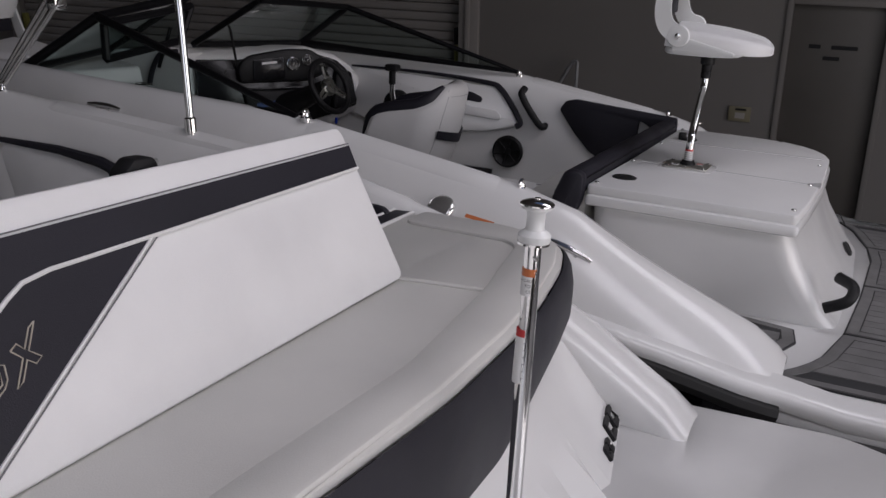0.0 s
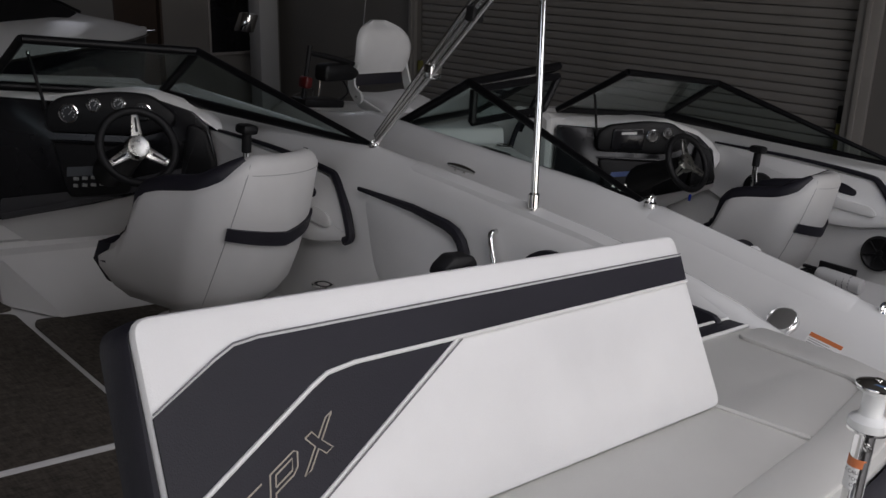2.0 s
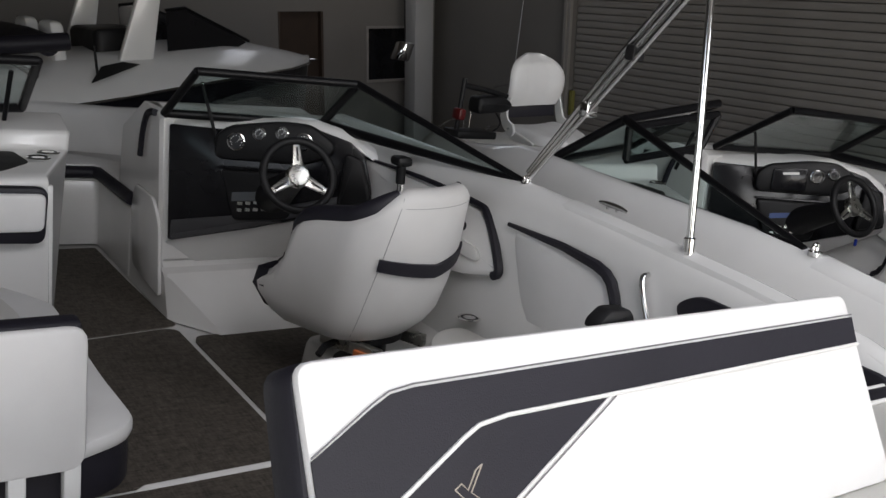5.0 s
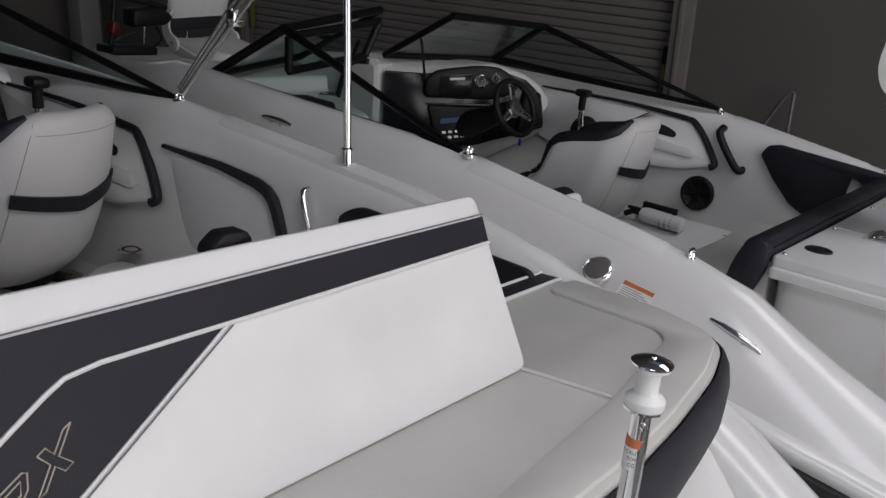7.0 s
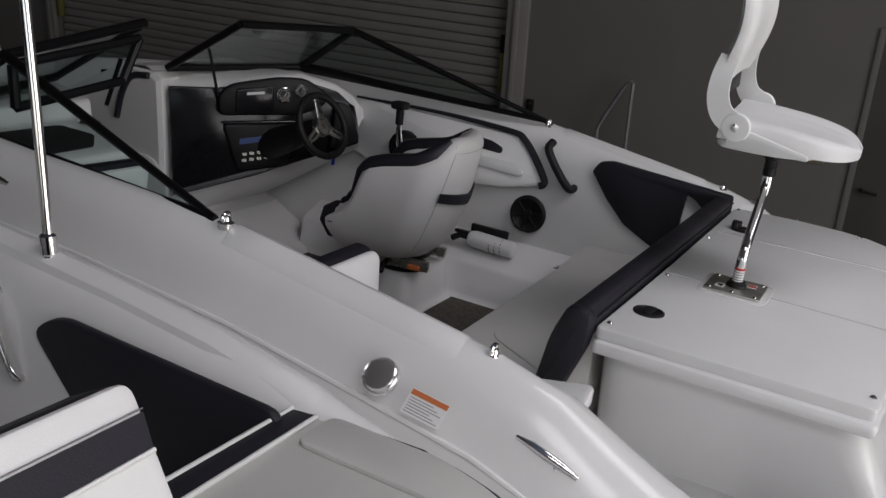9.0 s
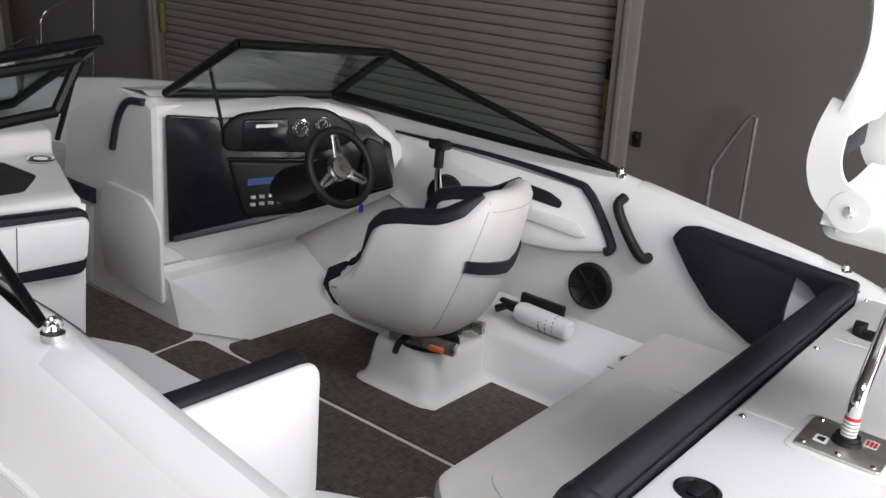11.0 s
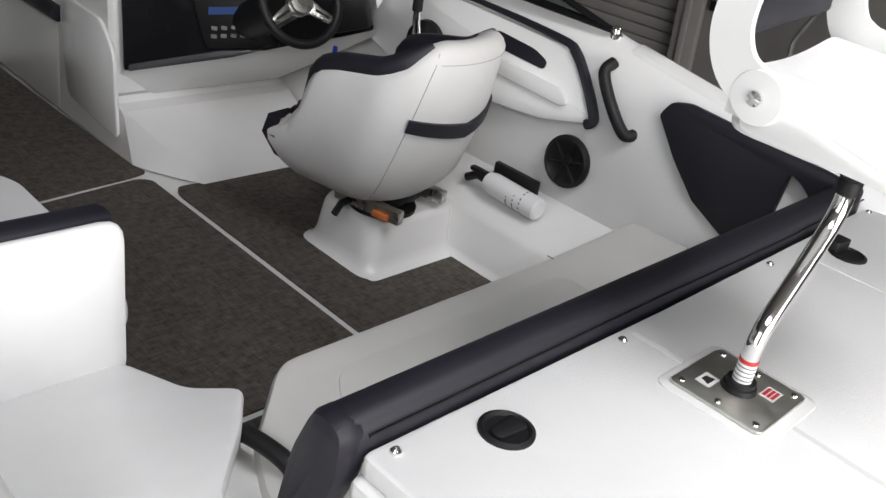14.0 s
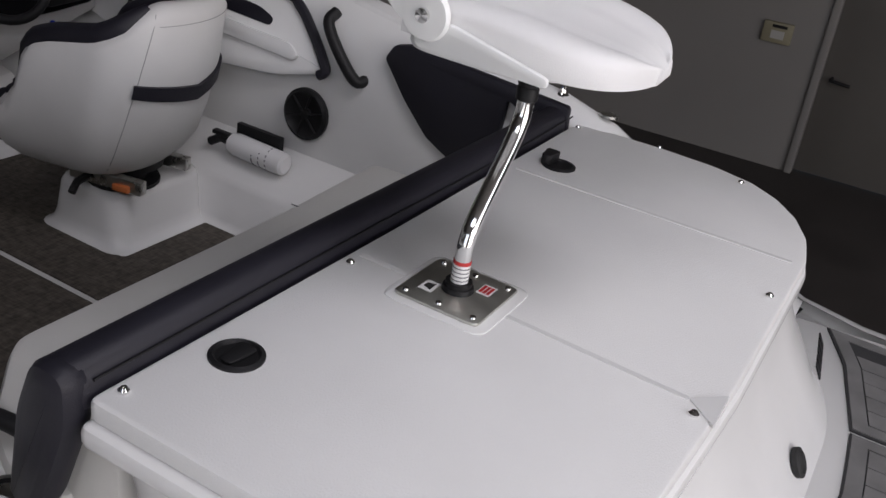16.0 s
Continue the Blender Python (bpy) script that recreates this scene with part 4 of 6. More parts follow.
    for s in (-1, 1):
        piece("pan_side", slab([(0.02, -0.06), (0.03, -0.005), (-0.05, -0.01), (-0.22, -0.05), (-0.22, -0.066)], 0.0, 0.012, lambda a, b, d, s=s: Vector((s * (0.176 + d), a, b)), 0.012, 0.004), SEATPLASTIC, "white side wing of the pan")
        hub = Vector((s * 0.192, 0.0, 0.0))
        arm = piece("hinge_arm", lathe([(0.041, -0.007), (0.045, 0.0), (0.041, 0.008), (0.034, 0.009)], hub, (s, 0, 0), 28), SEATPLASTIC, "white curved hinge arm")
        part("hinge_bolt", lathe([(0.012, 0), (0.012, 0.006), (0.001, 0.008)], hub + Vector((s * 0.009, 0, 0)), (s, 0, 0), 12), CHROME, arm)
        cur = bend([hub + Vector((0, -0.005, 0.0)), hub + Vector((0, 0.045, 0.03)), hub + Vector((0, 0.068, 0.08)), hub + Vector((-s * 0.01, 0.07, 0.14)), hub + Vector((-s * 0.03, 0.06, 0.2))], 6)
        rows = []
        for i, q in enumerate(cur):
            w = 0.037 - 0.01 * i / len(cur)
            t = (cur[min(i + 1, len(cur) - 1)] - cur[max(i - 1, 0)]).normalized()
            nn = t.cross(Vector((s, 0, 0))).normalized()
            e = Vector((s * 0.006, 0, 0))
            rows.append([q + nn * w + e, q - nn * w + e, q - nn * w - e, q + nn * w - e])
        piece("hinge_arm", strip(rows, closed=True), SEATPLASTIC)
    rows = []
    for i in range(25):
        v = i / 24
        z = 0.13 + back * v
        w = max(0.05, 0.182 * max(0.0, 1 - max(0.0, (v - 0.42) / 0.58) ** 2.6) ** 0.5 * (0.9 + 0.1 * min(1, v * 4)))
        yb = 0.10 + 0.05 * v - 0.075 * math.sin(v * 2.6)
        row = []
        for j in range(17):
            a = -1 + j / 8
            e = max(0.0, 1 - abs(a) ** 3)
            crease = 0.005 * math.exp(-((abs(a) - 0.4) / 0.07) ** 2)
            row.append(Vector((a * w, yb - 0.045 * e ** 0.7 * min(1, (1 - v) * 5 + 0.15) - 0.035 * a * a + crease, z)))
        for j in range(16, -1, -1):
            a = -1 + j / 8
            row.append(Vector((a * w * 1.01, yb + 0.022 - 0.035 * a * a, z + 0.003)))
        rows.append(row)
    bm = strip(rows, closed=True)
    bm.verts.ensure_lookup_table()
    bm.faces.new([bm.verts[i] for i in range(34)])
    bm.faces.new([bm.verts[24 * 34 + i] for i in range(34)][::-1])
    piece("back_pad", bm, VINYL, "white padded backrest", sharp=60)
    piece("back_strap", slab([(-0.165, 0.0), (0.165, 0.0), (0.155, 0.075), (-0.155, 0.075)], 0.0, 0.012, plane_at((0, 0.09, 0.055), (1, 0, 0), (0, 0.0, 1)), 0.01, 0.003), NAVY, "dark strap below the backrest")
    return st


def inset(ring, by):
    """A plan outline drawn in by a distance."""
    ring = [Vector(p) for p in ring]
    s = 1 if area2(ring) > 0 else -1
    res = []
    for i, p in enumerate(ring):
        a, b = (p - ring[i - 1]).normalized(), (ring[(i + 1) % len(ring)] - p).normalized()
        n = Vector((-a.y - b.y, a.x + b.x)) * s
        n.normalize()
        res.append(p + n * (by / max(0.5, n.dot(Vector((-a.y, a.x)) * s))))
    return res


def decking(root, outline, z, step=0.07):
    """Grey foam deck pad: dark edging, a plain border and grooved strips that run fore and aft."""
    pad = part("deck_pad", slab(outline, z, z + 0.006, flat), TEAKDARK, root, "charcoal edged foam deck pad")
    a, b = inset(outline, 0.006), inset(outline, 0.044)
    part("deck_border", strip([[(p.x, p.y, h) for p in r] for r, h in ((a, z + 0.004), (a, z + 0.009), (b, z + 0.009), (b, z + 0.004))], closed=True), TEAK, pad)
    ring = inset(outline, 0.048)

    def cut(x):
        ys = [p.y + (q.y - p.y) * (x - p.x) / (q.x - p.x) for p, q in zip(ring, ring[1:] + ring[:1]) if (p.x - x) * (q.x - x) < 0]
        return (min(ys), max(ys)) if len(ys) >= 2 else None
    x0, x1 = min(p.x for p in ring), max(p.x for p in ring)
    n = max(1, round((x1 - x0) / step))
    for k in range(n):
        u, v = x0 + (x1 - x0) * k / n + 0.002, x0 + (x1 - x0) * (k + 1) / n - 0.002
        f, g = cut(u), cut(v)
        if f and g and f[1] - f[0] > 0.02 and g[1] - g[0] > 0.02:
            part("deck_strip", slab([(u, f[0]), (v, g[0]), (v, g[1]), (u, f[1])], z + 0.005, z + 0.009, flat), TEAK, pad)


def cockpit(root, P, c, port=None, longer=0.0):
    """Floor, carpets, side ledge, port furniture and bow seats shared by both boats. P shifts to the boat's own place."""
    q = lambda pts: [(P(x, y, 0).x, P(x, y, 0).y) for x, y in pts]
    z = P(0, 0, 0.6).z
    part("cockpit_floor", slab(q([(-0.95, 0.3), (1.14, 0.3), (1.14, 2.7), (0.7, 4.1), (-0.45, 4.1), (-0.95, 2.7)]), z - 0.05, z, flat), GEL, root, "white moulded cockpit floor")
    J = 1.09 if longer else 1.0
    for pts in ([(-0.5, J), (0.345, J), (0.345, 2.345), (0.30, 2.375), (-0.05, 2.33), (-0.5, 2.28)],
                [(0.372, 0.95), (1.0, 0.95), (1.0, 1.35), (0.60, 1.35), (0.60, 1.7), (1.0, 1.72), (1.0, 2.235), (0.40, 2.255), (0.372, 2.2)],
                [(-0.3, 2.33), (-0.05, 2.36), (0.30, 2.40), (0.365, 2.42), (0.345, 2.50), (0.33, 3.08), (0.325, 3.71), (-0.07, 3.71), (-0.06, 3.0), (-0.3, 2.9)]):
        part("floor_carpet", slab(q(pts), z + 0.001, z + 0.009, flat, 0.025), CARPET, root, "woven brown-grey floor carpet")
    part("floor_carpet", slab(q([(-0.42, 0.5), (0.345, 0.5), (0.345, J - 0.025), (-0.42, J - 0.025)]), z + 0.001, z + 0.009, flat, 0.02), CARPET, root, "woven brown-grey floor carpet")
    if longer:
        part("floor_ridge", tube([P(-0.20, J - 0.014, 0.600), P(-0.17, J - 0.013, 0.606), P(0.36, J - 0.012, 0.606)], 0.014, 8, taper=[0.006, 0.014, 0.016]), GEL, root, "white moulded floor ridge")
    # starboard ledge and seat box
    rows = []
    for y in (0.4, 0.9, 1.25, 1.36, 1.40, 1.75, 2.3):
        x = 1.0
        rows.append([P(x - 0.03, y, 0.604), P(x - 0.01, y, 0.612), P(x, y, 0.64), P(x + 0.01, y, 0.775), P(x + 0.03, y, 0.795), P(1.17, y, 0.855), P(1.22, y, 0.95)])
    part("side_ledge", strip(rows), GEL, root, "white moulded side ledge", 60)
    bm = bmesh.new()
    lay = []
    for zz, g in ((0.604, 0.045), (0.612, 0.022), (0.63, 0.008), (0.66, 0.0), (0.765, -0.012), (0.784, -0.02), (0.79, -0.035)):
        lay.append([P(p.x, p.y, zz) for p in smooth_poly([(0.612 - g, 1.388 - g), (1.03, 1.388 - g), (1.03, 1.72 + g), (0.612 - g, 1.72 + g)], 0.075, 6)])
    strip(lay, bm, closed=True)
    bm.verts.ensure_lookup_table()
    k = len(lay[0])
    bm.faces.new([bm.verts[6 * k + i] for i in range(k)])
    part("seat_box", bm, GEL, root, "white moulded seat box", 60)
    Q = P
    P = port or P
    # port galley unit with counter, backrest pad and lounge
    galley = part("port_console", slab([(2.10, 0.6), (2.12, 1.36), (2.16, 1.375), (2.54, 1.40), (2.56, 1.47), (2.82, 1.51), (3.2, 1.36), (3.25, 0.6)], -0.93, -0.335, lambda a, b, d: P(d + (min(0.18, 0.4 * max(0.0, a - 2.16)) * (0.4 if a > 3 else 1.0) if d > -0.6 else 0.0), a, b), 0.02, 0.012), GEL, root, "white port console with dark counter panel")
    part("counter_panel", slab([(-0.90, 2.18), (-0.48, 2.20), (-0.37, 2.32), (-0.40, 2.48), (-0.90, 2.48)], 0, 0.006, lambda a, b, d: P(a, b, 1.372 + (b - 2.16) * 0.07 + d), 0.02), RUBBER, galley, "dark counter panel")
    cup_holder(root, P(-0.275, 2.46, 1.398), 0.042)
    if longer:
        cup_holder(root, P(-0.33, 2.36, 1.394), 0.042)
    pad = slab([(-0.92, 1.16), (-0.362, 1.135), (-0.35, 1.345), (-0.80, 1.36), (-0.92, 1.30)], 0.0, 0.05, lambda a, b, d: P(a, 2.10 - d, b), 0.04, 0.012)
    part("lounge_back_border", pad, NAVY, galley, "dark vinyl border")
    part("lounge_back_pad", slab([(-0.90, 1.19), (-0.368, 1.185), (-0.36, 1.325), (-0.80, 1.335), (-0.90, 1.28)], 0.03, 0.068, lambda a, b, d: P(a, 2.10 - d, b), 0.03, 0.014), VINYL, galley, "white vinyl backrest")
    part("pad_seam", tube([P(-0.60, 2.03, 1.19), P(-0.60, 2.03, 1.33)], 0.0018, 5), THREAD, galley)
    part("console_edge", box(*P(-0.345, 2.12, 0.62), *P(-0.322, 2.16, 1.34), 0.006), GEL, galley)
    part("lounge_base", slab([(-0.95, 0.95 - longer), (-0.62, 0.95 - longer), (-0.49, 1.1 - longer), (-0.5, 1.6), (-0.46, 2.1), (-0.95, 2.1)], 0.6, 0.88, lambda a, b, d: P(a, b, d), 0.05, 0.01), GEL, root, "white lounge base")
    L = longer
    fore = [(-0.40, 1.72), (-0.47, 1.86), (-0.6, 2.06), (-0.93, 2.06)]
    rim = ([(-0.93, 0.675), (-0.56, 0.675), (-0.43, 0.735), (-0.39, 0.80), (-0.40, 1.06)] if L else [(-0.93, 0.90), (-0.60, 0.90), (-0.45, 1.03), (-0.405, 1.17)]) + fore
    part("lounge_cushion", slab(rim, 0.975, 1.025, lambda a, b, d: P(a, b, d), 0.04, 0.016), VINYL, root, "white vinyl lounge cushion")
    part("lounge_edge", slab([(a - 0.008, b + 0.008) for a, b in rim[:-2]] + [(-0.93, 2.0)], 0.85, 0.985, lambda a, b, d: P(a, b, d), 0.035, 0.012), NAVY, root, "dark vinyl seat edge")
    part("cushion_panel", slab([(-0.86, 1.15), (-0.62, 1.15), (-0.56, 1.35), (-0.52, 1.6), (-0.56, 1.85), (-0.86, 1.9)], 1.023, 1.030, lambda a, b, d: P(a, b, d), 0.08, 0.004), CREAM, root)
    # reversible backrest facing aft
    part("aft_backrest_border", slab([(0.88 - L, 1.0), (0.90 - L, 1.325), (0.915 - L, 1.338), (0.955 - L, 1.34), (0.972 - L, 1.32), (0.972 - L, 1.0)], -1.0, -0.55, lambda a, b, d: P(d, a, b), 0.02, 0.015), NAVY, root, "dark topped lounge backrest")
    part("aft_backrest_pad", slab([(-1.0, 0.985), (-0.55, 0.985), (-0.543, 1.331), (-1.0, 1.331)], 0.0, 0.03, lambda a, b, d: P(a, 0.875 - L - d + (b - 0.98) * 0.08, b), 0.045, 0.012), VINYL, root, "white vinyl backrest")
    for x in (-0.9, -0.72, -0.6):
        part("hinge", box(*P(x, 0.85 - L, 0.90), *P(x + 0.04, 0.885 - L, 1.0), 0.006), SEATPLASTIC if L else STEEL, root)
    part("coaming_pad", tube(bend([P(-0.985, 0.9, 1.33), P(-0.985, 1.15, 1.40), P(-0.975, 1.6, 1.40), P(-0.965, 2.05, 1.38)], 4), 0.035, 10), NAVY, root, "dark vinyl coaming pad")
    P = Q
    # bow seats
    for s in (1, -1):
        X = lambda d: 0.125 + s * d
        pts = [(X(0.215), 3.10), (X(0.92), 3.10), (X(0.75), 3.55), (X(0.45), 4.0), (X(0.003), 4.2), (X(0.003), 3.76), (X(0.215), 3.74)]
        part("bow_seat_base", slab(pts, 0.62, 0.98, lambda a, b, d: P(a, b, d), 0.03, 0.005), GEL, root, "white bow seat base")
        part("bow_cushion", slab(pts, 0.975, 1.08, lambda a, b, d: P(a, b, d), 0.06, 0.03), VINYL, root, "white bow cushion")
        edge = [P(X(0.215), 3.09, 1.03), P(X(0.21), 3.7, 1.03), P(X(0.185), 3.735, 1.03), P(X(0.003), 3.75, 1.03)]
        part("cushion_edge", tube(edge, 0.034, 10), NAVY, root, "dark vinyl cushion edge")
        part("bow_bolster", slab([(2.9, 1.1), (3.0, 1.38), (3.3, 1.39), (3.6, 1.36), (3.75, 1.06)], 0.0, 0.06, lambda a, b, d: P(X(0.99 - 0.36 * max(0, a - 2.9) - d), a, b), 0.05, 0.02), VINYL, root, "white bow backrest")
        part("bolster_trim", tube([P(X(0.93), 2.92, 1.1), P(X(0.90), 3.0, 1.38), P(X(0.80), 3.3, 1.395), P(X(0.69), 3.6, 1.365)], 0.012, 8), NAVY, root)
    # console door under the helm
    part("locker_door", slab([(2.58, 0.68), (2.62, 1.02), (2.72, 1.12), (3.0, 1.13), (3.05, 1.0), (3.0, 0.72)], 0.0, 0.018, lambda a, b, d: P(0.343 - d, a, b), 0.04, 0.006), GEL, root, "white locker door")
    part("console_pad", tube(bend([P(0.338, 2.76, 1.505), P(0.338, 2.87, 1.485), P(0.338, 2.93, 1.40), P(0.338, 2.965, 1.27)], 5), 0.016, 8), NAVY, root, "dark vinyl edge trim")


# boat beside the far wall: open cockpit, stern hatch with fishing seat
boat_b = thing("runabout_boat", "white open runabout with dark trim, leaning on its trailer", "boat", group="runabouts")
PB = lambda x, y, z: Vector((x, y, z))
CB = 0.125
hull(boat_b, CB, lambda y: y)
cockpit(boat_b, PB, CB)
dash(boat_b, PB, True)
side_trim(boat_b, PB)
windscreen(boat_b, CB, 0, 0, SCREEN_B, ((0.335, 2.23, 1.828), (1.02, 2.13, 1.745), (0.36, 2.70, 1.546), (1.08, 2.5, 1.50), (1.205, 1.07, 1.488)))
grab_handle(boat_b, (1.225, 1.035, 1.425), (1.225, 0.885, 1.235), (-0.04, 0.012, -0.02), BLACK, 0.02)
loudspeaker(boat_b, (1.18, 1.088, 1.062), (-1, 0, 0.05))
for p in ((1.297, 1.098, 1.487), (1.309, 0.233, 1.355), (-1.085, 1.03, 1.486), (-1.065, 0.24, 1.355)):
    snap_eye(boat_b, p)
cleat(boat_b, (-1.157, 1.86, 1.422), (0.03, 1, 0.03))
cleat(boat_b, (-1.165, 0.04, 1.196), (0.02, 1, 0.3))
cleat(boat_b, (1.405, 0.04, 1.225), (-0.02, 1, 0.3))
part("shoulder_line", tube([(CB - lerp(HALF, y) - 0.168, y, lerp(RAIL, y) - 0.178) for y in (0.0, 0.2, 0.5, 0.9, 1.4, 1.9, 2.4, 2.8)], 0.008, 8), GEL, boat_b, "moulded line along the gunwale")
fill = part("fuel_filler", lathe([(0.046, 0), (0.046, 0.012), (0.043, 0.016), (0.041, 0.014), (0.038, 0.016), (0.036, 0.0185), (0.02, 0.021), (0.001, 0.022)], (-1.198, 0.452, 1.28), (-0.72, 0, 0.7), 28), SATIN, boat_b, "round chrome fuel filler cap")
bm = slab([(0, 0), (0.1, 0), (0.1, 0.062), (0, 0.062)], 0.001, 0.0025, plane_at((-1.236, 0.375, 1.236), (0.0, -1, -0.13), (0.6, 0, 0.62)), 0.004)
tagk = part("warning_label", bm, LABEL, boat_b, "white and orange warning label")
part("label_header", slab([(0.002, 0.047), (0.098, 0.047), (0.098, 0.06), (0.002, 0.06)], 0.0026, 0.0032, plane_at((-1.236, 0.375, 1.236), (0.0, -1, -0.13), (0.6, 0, 0.62))), ORANGE, tagk)
for k in range(6):
    z0, w = 0.005 + 0.0068 * k, 0.092 - 0.012 * (k % 3)
    part("label_print", slab([(0.006, z0), (w, z0), (w, z0 + 0.0026), (0.006, z0 + 0.0026)], 0.0026, 0.003, plane_at((-1.236, 0.375, 1.236), (0.0, -1, -0.13), (0.6, 0, 0.62))), SEAM, tagk)

# stern hatch
TOPZ = 1.30
out = [(-0.567, 0.158), (0.2, 0.15), (1.22, 0.152), (1.262, 0.13), (1.275, 0.08), (1.283, -0.12), (1.272, -0.28), (1.235, -0.40), (1.17, -0.48), (1.08, -0.545), (0.96, -0.595), (0.83, -0.618), (0.2, -0.615), (-0.3, -0.59), (-0.567, -0.568)]
lid = part("engine_hatch", slab(out, 1.262, TOPZ, flat, 0.018, 0.008, 3), GRIP, boat_b, "white textured engine hatch")
part("hatch_shoulder", slab([(x - 0.02 if x < -0.5 else x + 0.004, y - 0.01 if y < -0.3 else y) for x, y in out], 1.226, 1.266, flat, 0.02, 0.012, 3), GEL, boat_b, "rounded white shoulder below the hatch")
part("hatch_notch", slab([(0.069, -0.556), (0.126, -0.612), (0.018, -0.612)], TOPZ - 0.004, TOPZ + 0.003, flat, 0.006), GEL, lid, "glossy bevelled notch")
for a, b in (((0.083, 0.13), (0.083, 0.01)), ((0.085, -0.19), (0.069, -0.555)), ((0.77, 0.115), (0.785, -0.59))):
    part("hatch_joint", slab([(a[0] - 0.006, a[1]), (a[0] + 0.006, a[1]), (b[0] + 0.006, b[1]), (b[0] - 0.006, b[1])], TOPZ - 0.001, TOPZ + 0.0015, flat, 0.003), GEL, lid)
part("plate_recess", slab([(-0.018, -0.198), (0.198, -0.198), (0.198, 0.018), (-0.018, 0.018)], TOPZ - 0.001, TOPZ + 0.003, flat, 0.03, 0.0015), GEL, lid)
for x, y in ((-0.521, 0.142), (0.04, 0.134), (0.63, 0.135), (1.22, 0.14), (0.568, -0.575), (0.03, -0.565), (-0.5, -0.54), (1.2, -0.36), (1.27, -0.1)):
    screw(lid, (x, y - 0.01, TOPZ))
for x, y in ((-0.344, 0.073), (0.88, 0.045)):
    vt = part("deck_vent", lathe([(0.046, 0), (0.046, 0.004), (0.039, 0.007), (0.034, 0.002), (0.022, 0.001), (0.001, 0.001)], (x, y, TOPZ), seg=28), BLACK, lid, "round black deck fitting")
    part("flap", slab([(-0.03, -0.012), (0.03, -0.02), (0.03, 0.02), (-0.03, 0.012)], 0.002, 0.008 if x < 0 else 0.03, lambda a, b, d, x=x, y=y: Vector((x + a, y + b + (0.03 if x > 0 else 0), TOPZ + d)), 0.01, 0.002), BLACK, vt)
# walls below the hatch and the rounded transom
low = [(-0.552, 0.142), (0.3, 0.138), (1.245, 0.14), (1.265, -0.12), (1.225, -0.362), (1.12, -0.497), (0.99, -0.567), (0.82, -0.601), (0.2, -0.596), (-0.552, -0.552)]
rows = []
for z, g, aft in ((1.228, 0.0, 0.0), (1.20, 0.004, 0.01), (1.10, 0.006, 0.055), (0.95, 0.01, 0.155), (0.87, 0.02, 0.225), (0.80, 0.05, 0.25)):
    rows.append([Vector((p.x + (0.2 * (1.236 - z) if p.x < -0.3 else 0.0), p.y - (aft if p.y < -0.3 else aft * max(0, (0.1 - p.y) / 0.4)), z)) for p in smooth_poly(low, 0.08, 5)])
part("engine_box", strip(rows, closed=True), GEL, boat_b, "white moulded engine box and transom", 50)
part("transom_fitting", lathe([(0.034, 0), (0.034, 0.012), (0.026, 0.016), (0.022, 0.01), (0.001, 0.01)], (0.552, -0.755, 0.954), (0, -1, 0.62), 20), RUBBER, boat_b, "round dark transom fitting")
part("transom_socket", lathe([(0.03, 0), (0.03, 0.008), (0.022, 0.012), (0.018, 0.006), (0.001, 0.006)], (0.02, -0.75, 0.955), (0, -1, 0.62), 20), CHROME, boat_b, "round chrome transom socket")
bm = bmesh.new()
for k in range(5):
    slab([(0.04 * k, 0.0), (0.04 * k + 0.03, 0.0), (0.04 * k + 0.036, 0.034), (0.04 * k + 0.007, 0.034)], 0.0, 0.004, plane_at((0.89, -0.738, 0.985), (1, 0.12, 0), (0, 0.62, 1)), bm=bm)
part("name_badge_bars", bm, BLACK, boat_b, "dark maker badge bars")
part("transom_handle", tube(bend([(-0.50, -0.70, 0.98), (-0.50, -0.77, 1.02), (-0.46, -0.78, 1.06), (-0.40, -0.73, 1.07)], 5), 0.02, 10), BLACK, boat_b, "black transom handle")
# platform and walkway
plat = [(-1.2, -0.55), (-1.0, 0.3), (-0.5, 0.3), (-0.45, -0.3), (1.15, -0.3), (1.38, -0.55), (1.46, -1.2), (1.25, -1.5), (-1.0, -1.5), (-1.22, -1.2)]
part("swim_platform", slab(plat, 0.77, 0.90, flat, 0.06, 0.025), GEL, boat_b, "white swim platform")
part("platform_edge", tube([(-1.23, -0.6, 0.815), (-1.25, -1.2, 0.815), (-1.0, -1.53, 0.815), (1.25, -1.53, 0.815), (1.48, -1.2, 0.815)], 0.03, 8), RUBBER, boat_b, "black platform bumper")
FORE = [(-1.12, -0.60), (-1.05, -0.56), (-0.95, -0.64), (-0.82, -0.71), (-0.52, -0.775), (0.0, -0.825), (0.6, -0.862), (0.85, -0.846), (1.18, -0.782), (1.36, -0.71)]
for a, b in ((-1.06, -0.522), (-0.508, 0.148), (0.162, 0.843), (0.857, 1.36)):
    decking(boat_b, [(a + (b - a) * k / 8, lerp(FORE, a + (b - a) * k / 8)) for k in range(9)] + [(b, -1.44), (a, -1.44)], 0.901)
decking(boat_b, [(-0.50, -0.31), (-0.57, -0.62), (-0.70, -0.635), (-0.86, -0.58), (-0.92, -0.45), (-0.92, -0.31)], 0.901)
